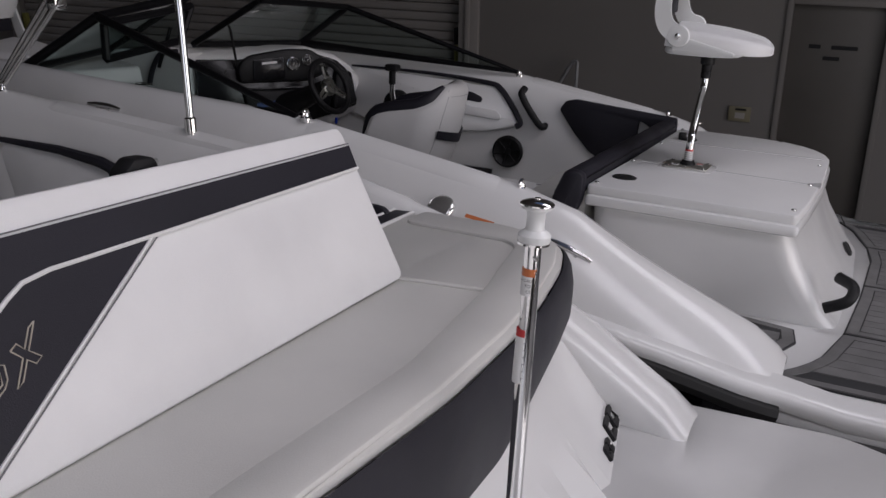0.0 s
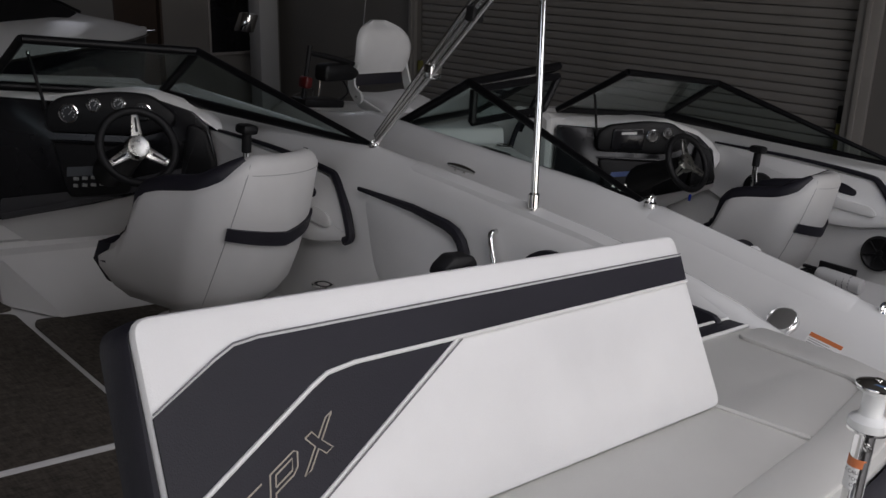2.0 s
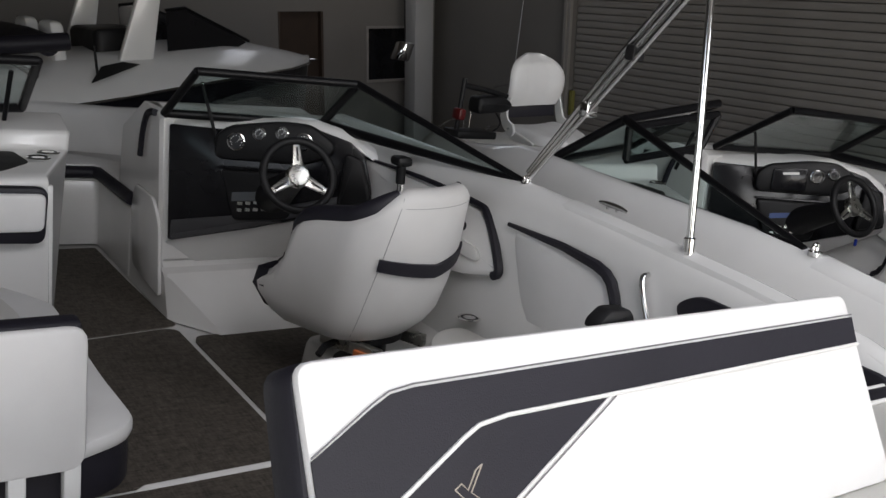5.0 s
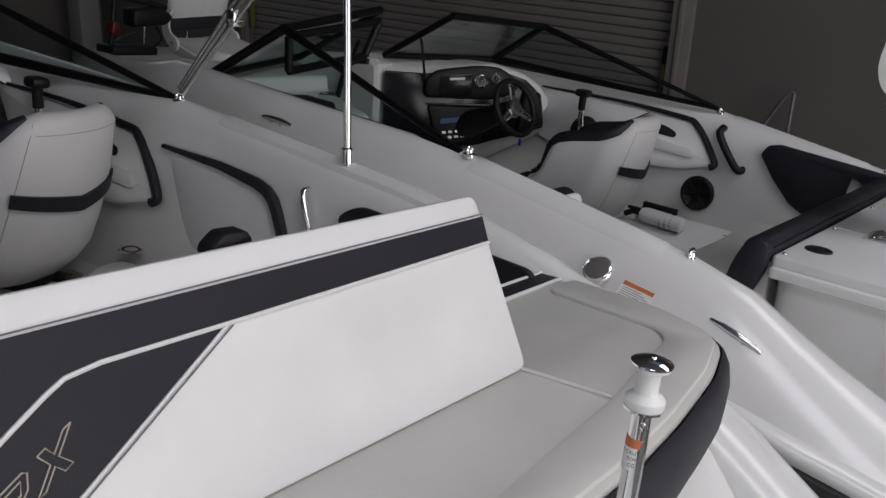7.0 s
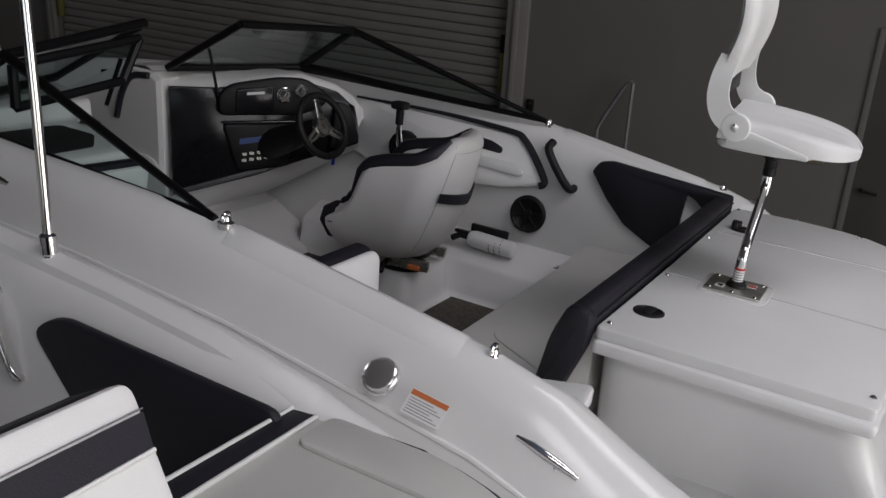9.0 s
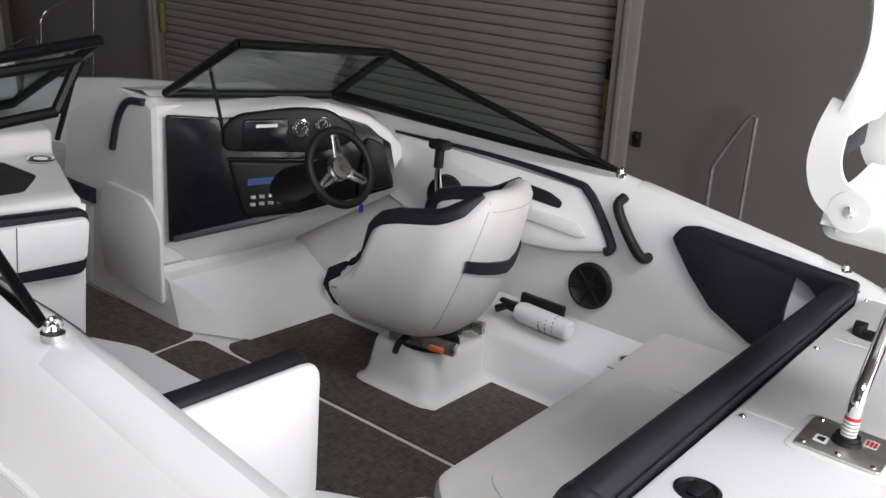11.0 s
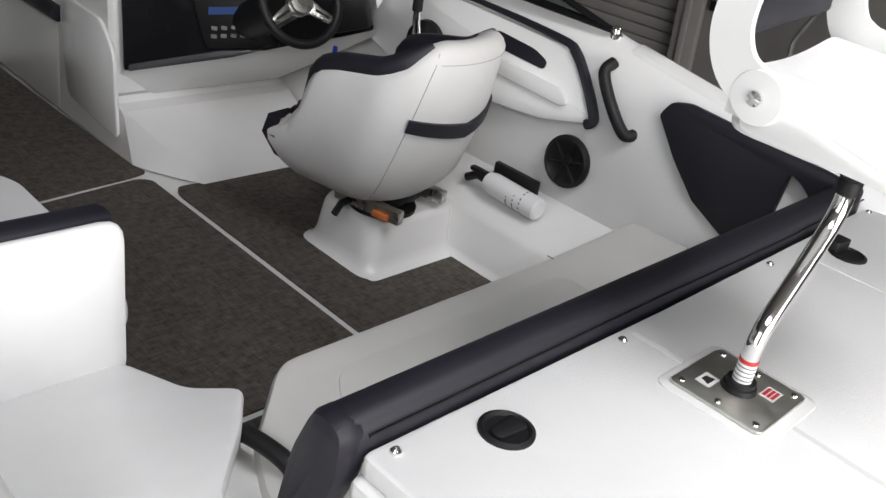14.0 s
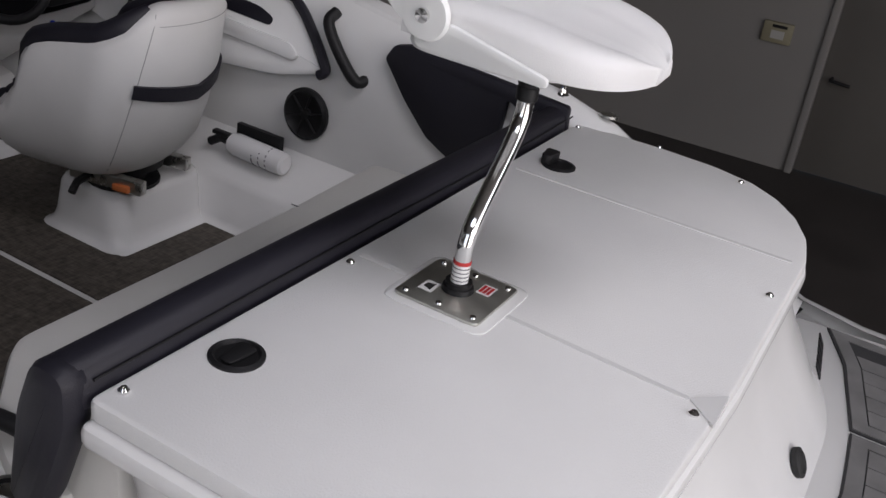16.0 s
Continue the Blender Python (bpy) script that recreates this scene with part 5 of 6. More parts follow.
# port quarter seat panel and the corner with drink holder
part("quarter_seat", slab([(-1.02, 0.86), (-0.56, 0.86), (-0.52, 0.68), (-0.44, 0.61), (-0.52, 0.50), (-0.665, 0.345), (-0.66, 0.1), (-1.02, 0.05)], 1.02, 1.075, lambda a, b, d: Vector((a, b, d + (0.62 - b) * 0.2)), 0.03, 0.012), VINYL, boat_b, "white flip-up quarter seat")
part("quarter_liner", slab([(-0.95, 0.3), (-0.44, 0.3), (-0.44, 0.60), (-0.95, 0.85)], 0.62, 0.985, flat, 0.04, 0.01), GEL, boat_b, "white moulded corner")
cup_holder(boat_b, (-0.56, 0.37, 0.985), 0.045, rim=STEEL)
grab_handle(boat_b, (-0.50, 0.56, 0.985), (-0.47, 0.40, 0.985), (-0.0, 0.0, 0.05), BLACK, 0.018)
# stern bench and bolster
seat = [(-0.30, 0.70), (-0.26, 0.722), (0.6, 0.73), (1.12, 0.76), (1.16, 0.27), (-0.53, 0.27), (-0.535, 0.40), (-0.47, 0.53)]
part("bench_base", slab([(-0.28, 0.66), (1.1, 0.70), (1.1, 0.2), (-0.5, 0.2), (-0.48, 0.4)], 0.6, 0.93, flat, 0.03), GEL, boat_b, "white bench base")
part("bench_edge", slab(seat, 0.905, 0.985, flat, 0.04, 0.015), NAVY, boat_b, "dark seat edge")
part("bench_cushion", slab(seat, 0.93, 1.012, flat, 0.04, 0.028), CREAM, boat_b, "cream vinyl bench cushion")
part("bench_panel", slab([(-0.20, 0.62), (0.60, 0.64), (0.60, 0.3), (-0.40, 0.3)], 1.010, 1.018, flat, 0.06, 0.004), CREAM, boat_b)
part("bench_seam", tube([(0.66, 0.735, 1.008), (0.66, 0.28, 1.013)], 0.002, 5), THREAD, boat_b)
part("bench_back", slab([(0.17, 0.95), (0.17, 1.28), (0.24, 1.29), (0.31, 0.95)], -0.5, 1.2, lambda a, b, d: Vector((d, a, b)), 0.02, 0.01), CREAM, boat_b, "cream vinyl bench back")
part("bolster", slab([(0.160, 1.262), (0.162, 1.325), (0.18, 1.35), (0.228, 1.35), (0.245, 1.325), (0.245, 1.25)], -0.585, 1.245, lambda a, b, d: Vector((d, a, b)), 0.03, 0.02), NAVY, boat_b, "dark slate vinyl bolster")
part("bolster_end", slab([(0.163, 1.345), (0.235, 1.352), (0.275, 1.25), (0.31, 1.05), (0.235, 1.05), (0.163, 1.25)], -0.605, -0.54, lambda a, b, d: Vector((d, a, b)), 0.03, 0.02), NAVY, boat_b, "dark slate vinyl bolster end")
part("bolster_seam", tube([(-0.55, 0.160, 1.322), (0.2, 0.160, 1.322), (0.75, 0.161, 1.314), (1.24, 0.161, 1.322)], 0.0025, 5), BLACK, boat_b)
# dark side panel aft with its white corner
part("quarter_pad", slab([(0.81, 1.335), (0.78, 1.385), (0.72, 1.40), (0.16, 1.36), (0.16, 1.2), (0.24, 1.22), (0.275, 1.27), (0.315, 1.305), (0.36, 1.325), (0.368, 1.2), (0.36, 1.03), (0.46, 1.04), (0.52, 1.07), (0.62, 1.12), (0.72, 1.22)], 0.0, 0.03, lambda a, b, d: Vector((1.218 - d + 0.0 * a, a, b)), 0.015, 0.006), NAVY, boat_b, "dark vinyl quarter pad")
cup_holder(boat_b, (1.06, 0.83, 0.872), 0.035)
part("nav_light", lathe([(0.03, 0), (0.03, 0.008), (0.02, 0.012), (0.001, 0.012)], (1.315, 0.075, 1.33), (0.1, 0, 1), 20), STEEL, boat_b, "round deck light")

bucket_seat("helm_seat", (0.762, 1.522, 0.88), "white and dark vinyl bucket seat on a white box", 0.2, 0.09)
fishing_seat("fishing_seat", LEANING @ Matrix.Translation((0.089, -0.089, TOPZ)), "white folding fishing seat on a bent chrome post", [(0, 0, 0.015), (0.0, 0, 0.085), (0.004, 0.0, 0.115), (0.024, 0.0, 0.155), (0.112, 0.0, 0.262), (0.140, 0, 0.305), (0.15, 0, 0.345), (0.15, 0, 0.43)], True, (0.078, 0.088, 0.545))
fishing_seat("fishing_seat", LEANING @ Matrix.Translation((0.195, 3.82, 0.98)) @ Matrix.Diagonal((1.17, 1.0, 1.03, 1.0)), "white folding fishing seat standing in the bow", [(0, 0, 0.0), (0, 0, 0.15), (0, 0, 0.3), (0, 0, 0.36), (0.0, 0, 0.38)], False, (-0.06, 0.06, 0.46), 0.31)
ext = thing("fire_extinguisher", "white fire extinguisher in a black bracket on the side ledge", "fire extinguisher")
part("cylinder", lathe([(0.03, 0), (0.04, 0.008), (0.042, 0.03), (0.042, 0.22), (0.034, 0.245), (0.015, 0.255)], (1.10, 1.10, 0.885), (0, 1, 0.03), 20), material("white_enamel", (0.78, 0.78, 0.78), 0.3), ext)
part("valve", tube([(1.10, 1.35, 0.892), (1.10, 1.40, 0.895), (1.09, 1.44, 0.87)], 0.016, 8), BLACK, ext)
part("lever", box(1.085, 1.31, 0.905, 1.112, 1.43, 0.922, 0.005), BLACK, ext)
part("bracket", box(1.148, 1.17, 0.85, 1.172, 1.37, 0.95, 0.004), BLACK, ext)
bm = bmesh.new()
for k in range(3):
    tube([(1.10, 1.16 + 0.03 * k, 0.887), (1.10, 1.165 + 0.03 * k, 0.887)], 0.0424, 14, bm=bm)
part("label_print", bm, THREAD, ext)

# nearer boat: sun pad, tow pylon, canopy legs
boat_a = thing("runabout_boat", "white runabout with a padded sun deck and tow pylon", "boat", group="runabouts")
CA = -2.70
DY = 0.78
fa = lambda y: lerp([(-0.62, -0.44), (0.0, 0.0), (0.2, 0.2), (1.1, 1.1 + DY), (99, 99 + DY)], y)
hull(boat_a, CA, fa, 0.02, RAIL_A, BOTTOM_A, False)
PA = lambda x, y, z: Vector((x - 2.75, y + DY, z))
cockpit(boat_a, PA, CA, lambda x, y, z: Vector((x - 2.65, y + DY, z - 0.03)), 0.22)
dash(boat_a, PA, False)
windscreen(boat_a, CA, DY, 0.02, SCREEN_A)
side_trim(boat_a, lambda x, y, z: Vector((x - 2.83, y + 0.87, z - 0.035)))
snap_eye(boat_a, (-1.515, 1.97, 1.507))
# side panel aft of the pocket, with its dark border
sp = part("side_panel", slab([(1.88, 1.365), (1.6, 1.37), (1.38, 1.33), (1.27, 1.18), (1.24, 0.97), (1.65, 0.97), (1.78, 1.1)], 0.0, 0.025, lambda a, b, d: Vector((-1.60 - d, a, b)), 0.06, 0.01), VINYL, boat_a, "white vinyl side panel with dark border")
part("panel_border", tube([Vector((-1.628, a, b)) for a, b in ((1.90, 1.376), (1.6, 1.374), (1.43, 1.358), (1.385, 1.345), (1.355, 1.322), (1.335, 1.29), (1.29, 1.19), (1.24, 1.02))], 0.019, 8, taper=[0.008, 0.015] + [0.019] * 6), NAVY, sp)
grab_handle(boat_a, (-1.60, 1.235, 1.385), (-1.605, 1.14, 1.20), (-0.03, 0, 0), CHROME, 0.0095)
part("quarter_pad", slab([(1.105, 1.335), (1.02, 1.39), (0.42, 1.37), (0.42, 1.2), (0.86, 1.08)], 0.0, 0.025, lambda a, b, d: Vector((-1.60 - d, a, b)), 0.04, 0.008), NAVY, boat_a, "dark vinyl quarter pad")
cup_holder(boat_a, (-1.66, 2.02, 0.975), 0.042)
part("seat_pan_base", slab([(-2.0, 1.5), (-1.9, 1.85), (-1.68, 1.9), (-1.66, 0.45), (-2.1, 0.45)], 0.6, 0.88, flat, 0.05), GEL, boat_a, "white moulded seat base")
part("stern_seat", slab([(-2.35, 1.12), (-1.70, 1.2), (-1.65, 0.45), (-3.2, 0.45), (-3.2, 0.9)], 0.62, 0.98, flat, 0.05, 0.03), CREAM, boat_a, "cream vinyl stern seat")
part("bench_cushion", slab([(-2.05, 1.5), (-1.93, 1.9), (-1.80, 2.02), (-1.68, 2.0), (-1.66, 0.45), (-2.15, 0.45)], 0.86, 0.96, flat, 0.09, 0.03), CREAM, boat_a)
bucket_seat("helm_seat", (-2.02, 2.16, 0.93), "white vinyl bucket seat with dark rim at the helm", 0.36, 0.145)

# backrest of the sun deck: leaning slab with inlaid dark panels
sd = thing("sun_deck_backrest", "white vinyl backrest with dark inlay and stitched letters", "backrest")
o = Vector((-3.236, 0.150, 1.345))
U, V = Vector((1.152, 0.0, 0.0)), Vector((0, 0.174, 0.308))
bk = plane_at(o, U, V)
W0, H0 = 1.152, 0.354
part("core", slab([(-0.01, 0), (W0, 0), (W0 - 0.004, H0), (0.0, H0)], 0.0, -0.10, bk, 0.03, 0.02), NAVY, sd, "dark vinyl back of the backrest")
part("face", slab([(0.006, 0.004), (W0 - 0.002, 0.004), (W0 - 0.006, H0 - 0.002), (0.006, H0 - 0.002)], -0.012, 0.012, bk, 0.025, 0.009), VINYL, sd, "white vinyl face")
NV = [(0.008, 0.005), (0.008, 0.232), (0.10, 0.283), (0.13, 0.297), (0.165, 0.301), (1.144, 0.307), (1.14, 0.258), (0.497, 0.246), (0.058, 0.005)]
part("inlay", slab(NV, 0.0115, 0.0145, bk, 0.0, 0.0), NAVY, sd, "dark slate vinyl inlay")
for pts, r, mat in (([(0.008, 0.236), (0.10, 0.288), (0.128, 0.301), (0.165, 0.3055), (1.144, 0.3115)], 0.0012, THREAD), ([(0.010, 0.105), (0.035, 0.119), (0.228, 0.226), (0.256, 0.239), (0.305, 0.245), (0.52, 0.247), (1.14, 0.256)], 0.0035, PIPING), ([(0.499, 0.244), (0.060, 0.005)], 0.0028, PIPING), ([(0.510, 0.243), (0.071, 0.005)], 0.0012, THREAD)):
    part("stitching", tube([bk(a, b, 0.015) for a, b in pts], r, 6), mat, sd)
part("latch_handle", slab([(-0.055, -0.01), (0.05, -0.01), (0.05, 0.012), (0.035, 0.028), (-0.02, 0.03), (-0.05, 0.008)], 0.0, 0.05, lambda a, b, d: Vector((-2.665 + a * 0.75, 0.335 + d * 0.7, 1.642 + b * 0.8)), 0.008, 0.006), BLACK, sd, "black latch handle behind the top edge")
# stitched letter outlines: S P X
GLYPH = {"S": [[(1, 1), (0.15, 1), (0, 0.9), (0, 0.6), (0.9, 0.5), (1, 0.4), (1, 0.1), (0.85, 0), (0, 0), (0, 0.16), (0.75, 0.16), (0.8, 0.34), (0.0, 0.44)]],
         "P": [[(0, 0), (0, 1), (0.85, 1), (1, 0.88), (1, 0.48), (0.85, 0.36), (0.2, 0.36), (0.2, 0.0), (0, 0)], [(0.2, 0.52), (0.2, 0.84), (0.8, 0.84), (0.8, 0.52), (0.2, 0.52)]],
         "X": [[(0, 1), (0.25, 1), (0.5, 0.65), (0.8, 1), (1.05, 1), (0.63, 0.5), (1.05, 0), (0.8, 0), (0.5, 0.35), (0.2, 0), (-0.05, 0), (0.37, 0.5), (0, 1)]]}
for k, ch in enumerate("SPX"):
    du = Vector((0.89, 0.46)).normalized()
    dv = Vector((0.22, 1.0)).normalized()
    base = Vector((0.050, 0.046)) + du * (0.022 + 0.068 * k)
    bm = bmesh.new()
    for line in GLYPH[ch]:
        tube([bk(*(base + du * (0.052 * x) + dv * (0.046 * y)), 0.0152) for x, y in line], 0.0012, 5, bm=bm)
    part("letter_" + ch.lower(), bm, GOLD, sd, "stitched outline letter " + ch)

pad = thing("sun_pad", "light grey vinyl sun pad with a dark slate skirt", "sun pad")
PO = [(-3.35, 0.42), (-2.09, 0.17), (-1.98, 0.465), (-1.52, 0.465), (-1.50, 0.12), (-1.545, -0.025), (-1.60, -0.08), (-1.77, -0.128), (-2.03, -0.163), (-2.25, -0.18), (-2.55, -0.184), (-2.9, -0.158), (-3.35, -0.10)]
ring = smooth_poly(PO, 0.05)
rows = []
for z, g in ((1.338, 0.012), (1.332, 0.002), (1.31, -0.012), (1.27, -0.022), (1.22, -0.022), (1.16, -0.002), (1.10, 0.035), (1.04, 0.075), (1.02, 0.09)):
    rows.append([Vector((p.x, p.y, z)) if p.y > 0.15 else Vector((q.x, q.y, z)) for p, q in zip(ring, [p.lerp(q, min(0.9, max(0.25, (p.x + 2.5) / 0.9))) for p, q in zip(ring, inset(ring, g))])])
part("skirt", strip(rows, closed=True), NAVY, pad, "dark slate vinyl skirt")
TOPP = [(-3.34, 0.40), (-2.09, 0.18), (-1.97, 0.455), (-1.53, 0.455), (-1.512, 0.12), (-1.557, -0.018), (-1.612, -0.07), (-1.78, -0.115), (-2.03, -0.15), (-2.25, -0.168), (-2.55, -0.172), (-2.9, -0.145), (-3.33, -0.085)]
part("top", slab(TOPP, 1.32, 1.346, flat, 0.05, 0.013), CREAM, pad, "light grey vinyl top")
part("raised_border", slab([(-3.3, -0.03), (-2.5, -0.07), (-2.06, -0.03), (-1.70, 0.03), (-1.66, 0.07), (-1.655, 0.36), (-1.53, 0.36), (-1.53, 0.12), (-1.57, -0.008), (-1.62, -0.055), (-1.785, -0.10), (-2.03, -0.135), (-2.25, -0.153), (-2.55, -0.157), (-3.3, -0.12)], 1.340, 1.3565, flat, 0.03, 0.008), CREAM, pad)
part("pad_seam", tube([(-2.09, 0.16, 1.347), (-2.06, -0.03, 1.35)], 0.006, 6), CREAM, pad)
part("pad_stripe", slab([(-1.98, 0.382), (-1.55, 0.382), (-1.56, 0.437), (-1.97, 0.442)], 1.345, 1.353, flat, 0.008, 0.002), NAVY, pad)
for a, b in ((0.382, 0.382), (0.443, 0.438)):
    part("stripe_piping", tube([(-1.975, a, 1.352), (-1.555, b, 1.352)], 0.0055, 6), PIPING, pad)
# transom and platform of the nearer boat
rows = []
FOOT = [(-3.9, -0.40), (-2.0, -0.335), (-1.62, -0.27), (-1.40, -0.21)]
for k, x in enumerate((-3.9, -3.4, -3.0, -2.7, -2.52, -2.40, -2.30, -2.22, -2.12, -2.04, -1.98, -1.94, -1.7, -1.62, -1.5, -1.42)):
    fold = (0.02 if k % 2 else -0.012) if 2 < k < 11 else 0.0
    y = lerp(FOOT, x)
    rows.append([(x, y + 0.25, 1.15), (x, y + 0.17, 1.09), (x, y + 0.12 - fold * 0.4, 1.04), (x, y + 0.06 - fold, 0.98), (x, y + 0.0 - fold * 1.4, 0.918), (x, y - 0.02 - fold, 0.90)])
part("transom", strip(rows), GEL, boat_a, "white moulded transom with folds", 12)
bm = bmesh.new()
bp_ = plane_at((-1.86, -0.303, 0.928), (0.98, 0.17, 0.02), (0.0, 0.7, 0.7))
for x, w in ((0.0, 0.03), (0.036, 0.03), (0.10, 0.055), (0.165, 0.05), (0.225, 0.05), (0.285, 0.045), (0.335, 0.05)):
    tall = 0.03 if x < 0.08 else 0.045
    for lo, hi in ((0.0, 0.012), (tall - 0.012, tall)):
        slab([(x + lo * 0.3, lo), (x + w + lo * 0.3, lo), (x + w + hi * 0.3, hi), (x + hi * 0.3, hi)], -0.004, 0.007, bp_, 0.003, bm=bm)
    slab([(x, 0.002), (x + 0.012, 0.002), (x + 0.012 + tall * 0.3, tall), (x + tall * 0.3, tall)], -0.004, 0.0065, bp_, 0.003, bm=bm)
part("name_badge_bars", bm, BLACK, boat_a, "dark maker badge bars")
part("swim_platform", slab([(-3.95, -0.2), (-1.6, -0.2), (-1.40, -0.30), (-1.375, -0.8), (-1.43, -0.92), (-1.6, -1.3), (-3.9, -1.35)], 0.79, 0.92, flat, 0.05, 0.025), GEL, boat_a, "white swim platform")
part("platform_edge", tube([(-1.385, -0.25, 0.86), (-1.36, -0.8, 0.86), (-1.42, -0.94, 0.86), (-1.6, -1.33, 0.86), (-3.9, -1.39, 0.86)], 0.03, 8), RUBBER, boat_a, "black platform bumper")

pyl = thing("tow_pylon", "chrome tow pylon with white spool and warning labels", "tow pylon")
px, py = -2.621, -0.304
part("tube", tube([(px, py - 0.015, 0.90), (px, py, 1.629)], 0.0118, 24), CHROME, pyl, "chrome tube")
part("spool_ring", lathe([(0.012, -0.004), (0.0225, -0.003), (0.0225, 0.0), (0.012, 0.001)], (px, py, 1.632), seg=28), CHROME, pyl)
part("spool", lathe([(0.0215, 0), (0.0228, 0.002), (0.0228, 0.010), (0.020, 0.0135), (0.0142, 0.017), (0.0128, 0.021), (0.0126, 0.040), (0.015, 0.044), (0.0215, 0.047), (0.0218, 0.050)], (px, py, 1.632), seg=28), SEATPLASTIC, pyl, "white plastic spool")
part("cap", lathe([(0.022, 0), (0.0237, 0.0015), (0.0237, 0.0035), (0.0215, 0.0055), (0.012, 0.0085), (0.0045, 0.0095), (0.0045, 0.0115), (0.001, 0.0115)], (px, py, 1.682), seg=32), CHROME, pyl, "chrome cap")


def wrapped(text, size, z, parent, r, mid):
    """Lettering laid round the tube."""
    ob = writing("label_text", text, size, Matrix.Identity(4), INK, parent, 0.0)
    for v in ob.data.vertices:
        a = radians(mid) + v.co.x / r
        v.co = (px + r * math.cos(a), py + r * math.sin(a), z + v.co.y)


def pylon_label(z0, z1, head, lines):
    lb = part("warning_label", tube([(px, py, z0), (px, py, z1)], 0.0123, 24), LABEL, pyl, "white warning label")
    part("label_header", tube([(px, py, z1), (px, py, z1 + 0.011)], 0.0124, 24), head, lb)
    n = len(lines) or 6
    for k in range(n):
        z = z1 - (z1 - z0) * (k + 0.75) / (n + 0.6)
        if lines:
            wrapped(lines[k], 0.0062, z, lb, 0.0125, 236)
            continue
        bm = bmesh.new()
        for j in range(5):
            a0 = radians(195 + 24 * j)
            tube([(px + 0.0122 * math.cos(a0 + b), py + 0.0122 * math.sin(a0 + b), z) for b in (0, 0.1, 0.2, 0.3)], 0.0011, 5, bm=bm)
        part("label_print", bm, THREAD, lb)


pylon_label(1.556, 1.584, ORANGE, ("USE CAUTION WHEN", "TOW ROPE", "COCKPIT"))
pylon_label(1.425, 1.495, RED, ())
screw(pyl, (px - 0.009, py - 0.0075, 1.612), (-0.76, -0.65, 0), 0.0042)

can = thing("canopy_frame", "polished steel canopy legs folded up from the gunwale", "canopy frame")
part("leg", tube([(-1.526, 1.158, 1.46), (-1.522, 1.20, 1.80), (-1.518, 1.255, 2.2), (-1.515, 1.33, 2.75)], 0.0115, 12), CHROME, can, "straight steel leg")
part("leg_foot", lathe([(0.026, -0.012), (0.026, 0.004), (0.015, 0.01), (0.015, 0.03), (0.019, 0.034), (0.019, 0.075), (0.014, 0.08)], (-1.526, 1.156, 1.44), (0, 0.12, 1), 16), CHROME, can)
for off in (0.0, 0.028, 0.054):
    part("strut", tube([(-1.515, 1.95 + off * 0.3, 1.54 + off * 0.25), (-1.52, 1.53 + off * 0.75, 2.0 + off * 0.66), (-1.52, 0.95 + off * 0.75, 2.65 + off * 0.66)], 0.0095, 10), CHROME, can, "diagonal steel strut")
for s in (0.35, 0.62):
    p = Vector((-1.512, 1.93, 1.55)).lerp(Vector((-1.512, 1.53, 2.03)), s * 1.6)
    part("clamp", box(p.x - 0.022, p.y - 0.02, p.z - 0.02, p.x + 0.03, p.y + 0.02, p.z + 0.03, 0.006), BLACK if s > 0.5 else CHROME, can)

# trailers under both boats
for c in (CB, CA):
    tr = thing("boat_trailer", "galvanised boat trailer with padded bunks under the hull", "trailer", Matrix.Translation((c + 0.04, 0, 0)), group="boat trailers")
    for s in (-1, 1):
        part("frame_beam", box(s * 0.6 - 0.05, -0.6, 0.3, s * 0.6 + 0.05, 4.2, 0.42, 0.01), GALV, tr)
        part("bunk", box(s * 0.55 - 0.06, -0.5, 0.42, s * 0.55 + 0.06, 3.2, 0.95 - 0.05 * s, 0.01), RUBBER, tr)
        w = part("wheel", lathe([(0.16, -0.09), (0.28, -0.09), (0.3, -0.06), (0.3, 0.06), (0.28, 0.09), (0.16, 0.09)], (s * 0.9, 1.2, 0.3), (1, 0, 0), 28), RUBBER, tr)
        part("rim", lathe([(0.16, -0.07), (0.16, 0.07), (0.05, 0.03)], (s * 0.9, 1.2, 0.3), (1, 0, 0), 20), GALV, w)
    for y in (0.0, 1.2, 2.8, 4.1):
        part("cross_beam", box(-0.6, y - 0.04, 0.3, 0.6, y + 0.04, 0.4, 0.008), GALV, tr)

# cruiser beyond, bow to the right
cr = thing("cruiser_boat", "white and black cruiser with a radar arch and open windscreen", "boat", Matrix.Translation((-0.22, 8.6, 0.0)) @ Matrix.Rotation(radians(-86), 4, "Z"))
rows, rowd = [], []
for y in (-6.0, -4.0, -2.0, -1.4, -0.7, 0.0, 0.4, 0.7, 0.95, 1.12, 1.2):
    h = lerp([(-6, 1.3), (-2, 1.25), (-0.7, 1.1), (0, 0.9), (0.7, 0.52), (1.1, 0.16), (1.2, 0.02)], y)
    z = lerp([(-6, 1.65), (-1.4, 1.925), (-0.7, 1.99), (0, 2.03), (1.2, 2.05)], y)
    rows.append([(-h * 0.6, y - 0.3, 0.6), (-h * 0.9, y - 0.1, 1.3), (-h, y, z), (h, y, z), (h * 0.9, y - 0.1, 1.3), (h * 0.6, y - 0.3, 0.6), (0, y - 0.4, 0.35)])
    crown = lerp([(-6, 0.3), (-1.2, 0.31), (0.25, 0.25), (0.95, 0.09), (1.2, 0.02)], y)
    rowd.append([(-h * 1.02, y, z - 0.03), (-h * 0.99, y, z + 0.03), (-h * 0.75, y, z + crown * 0.75), (0, y, z + crown), (h * 0.75, y, z + crown * 0.75), (h * 0.99, y, z + 0.03), (h * 1.02, y, z - 0.03)])
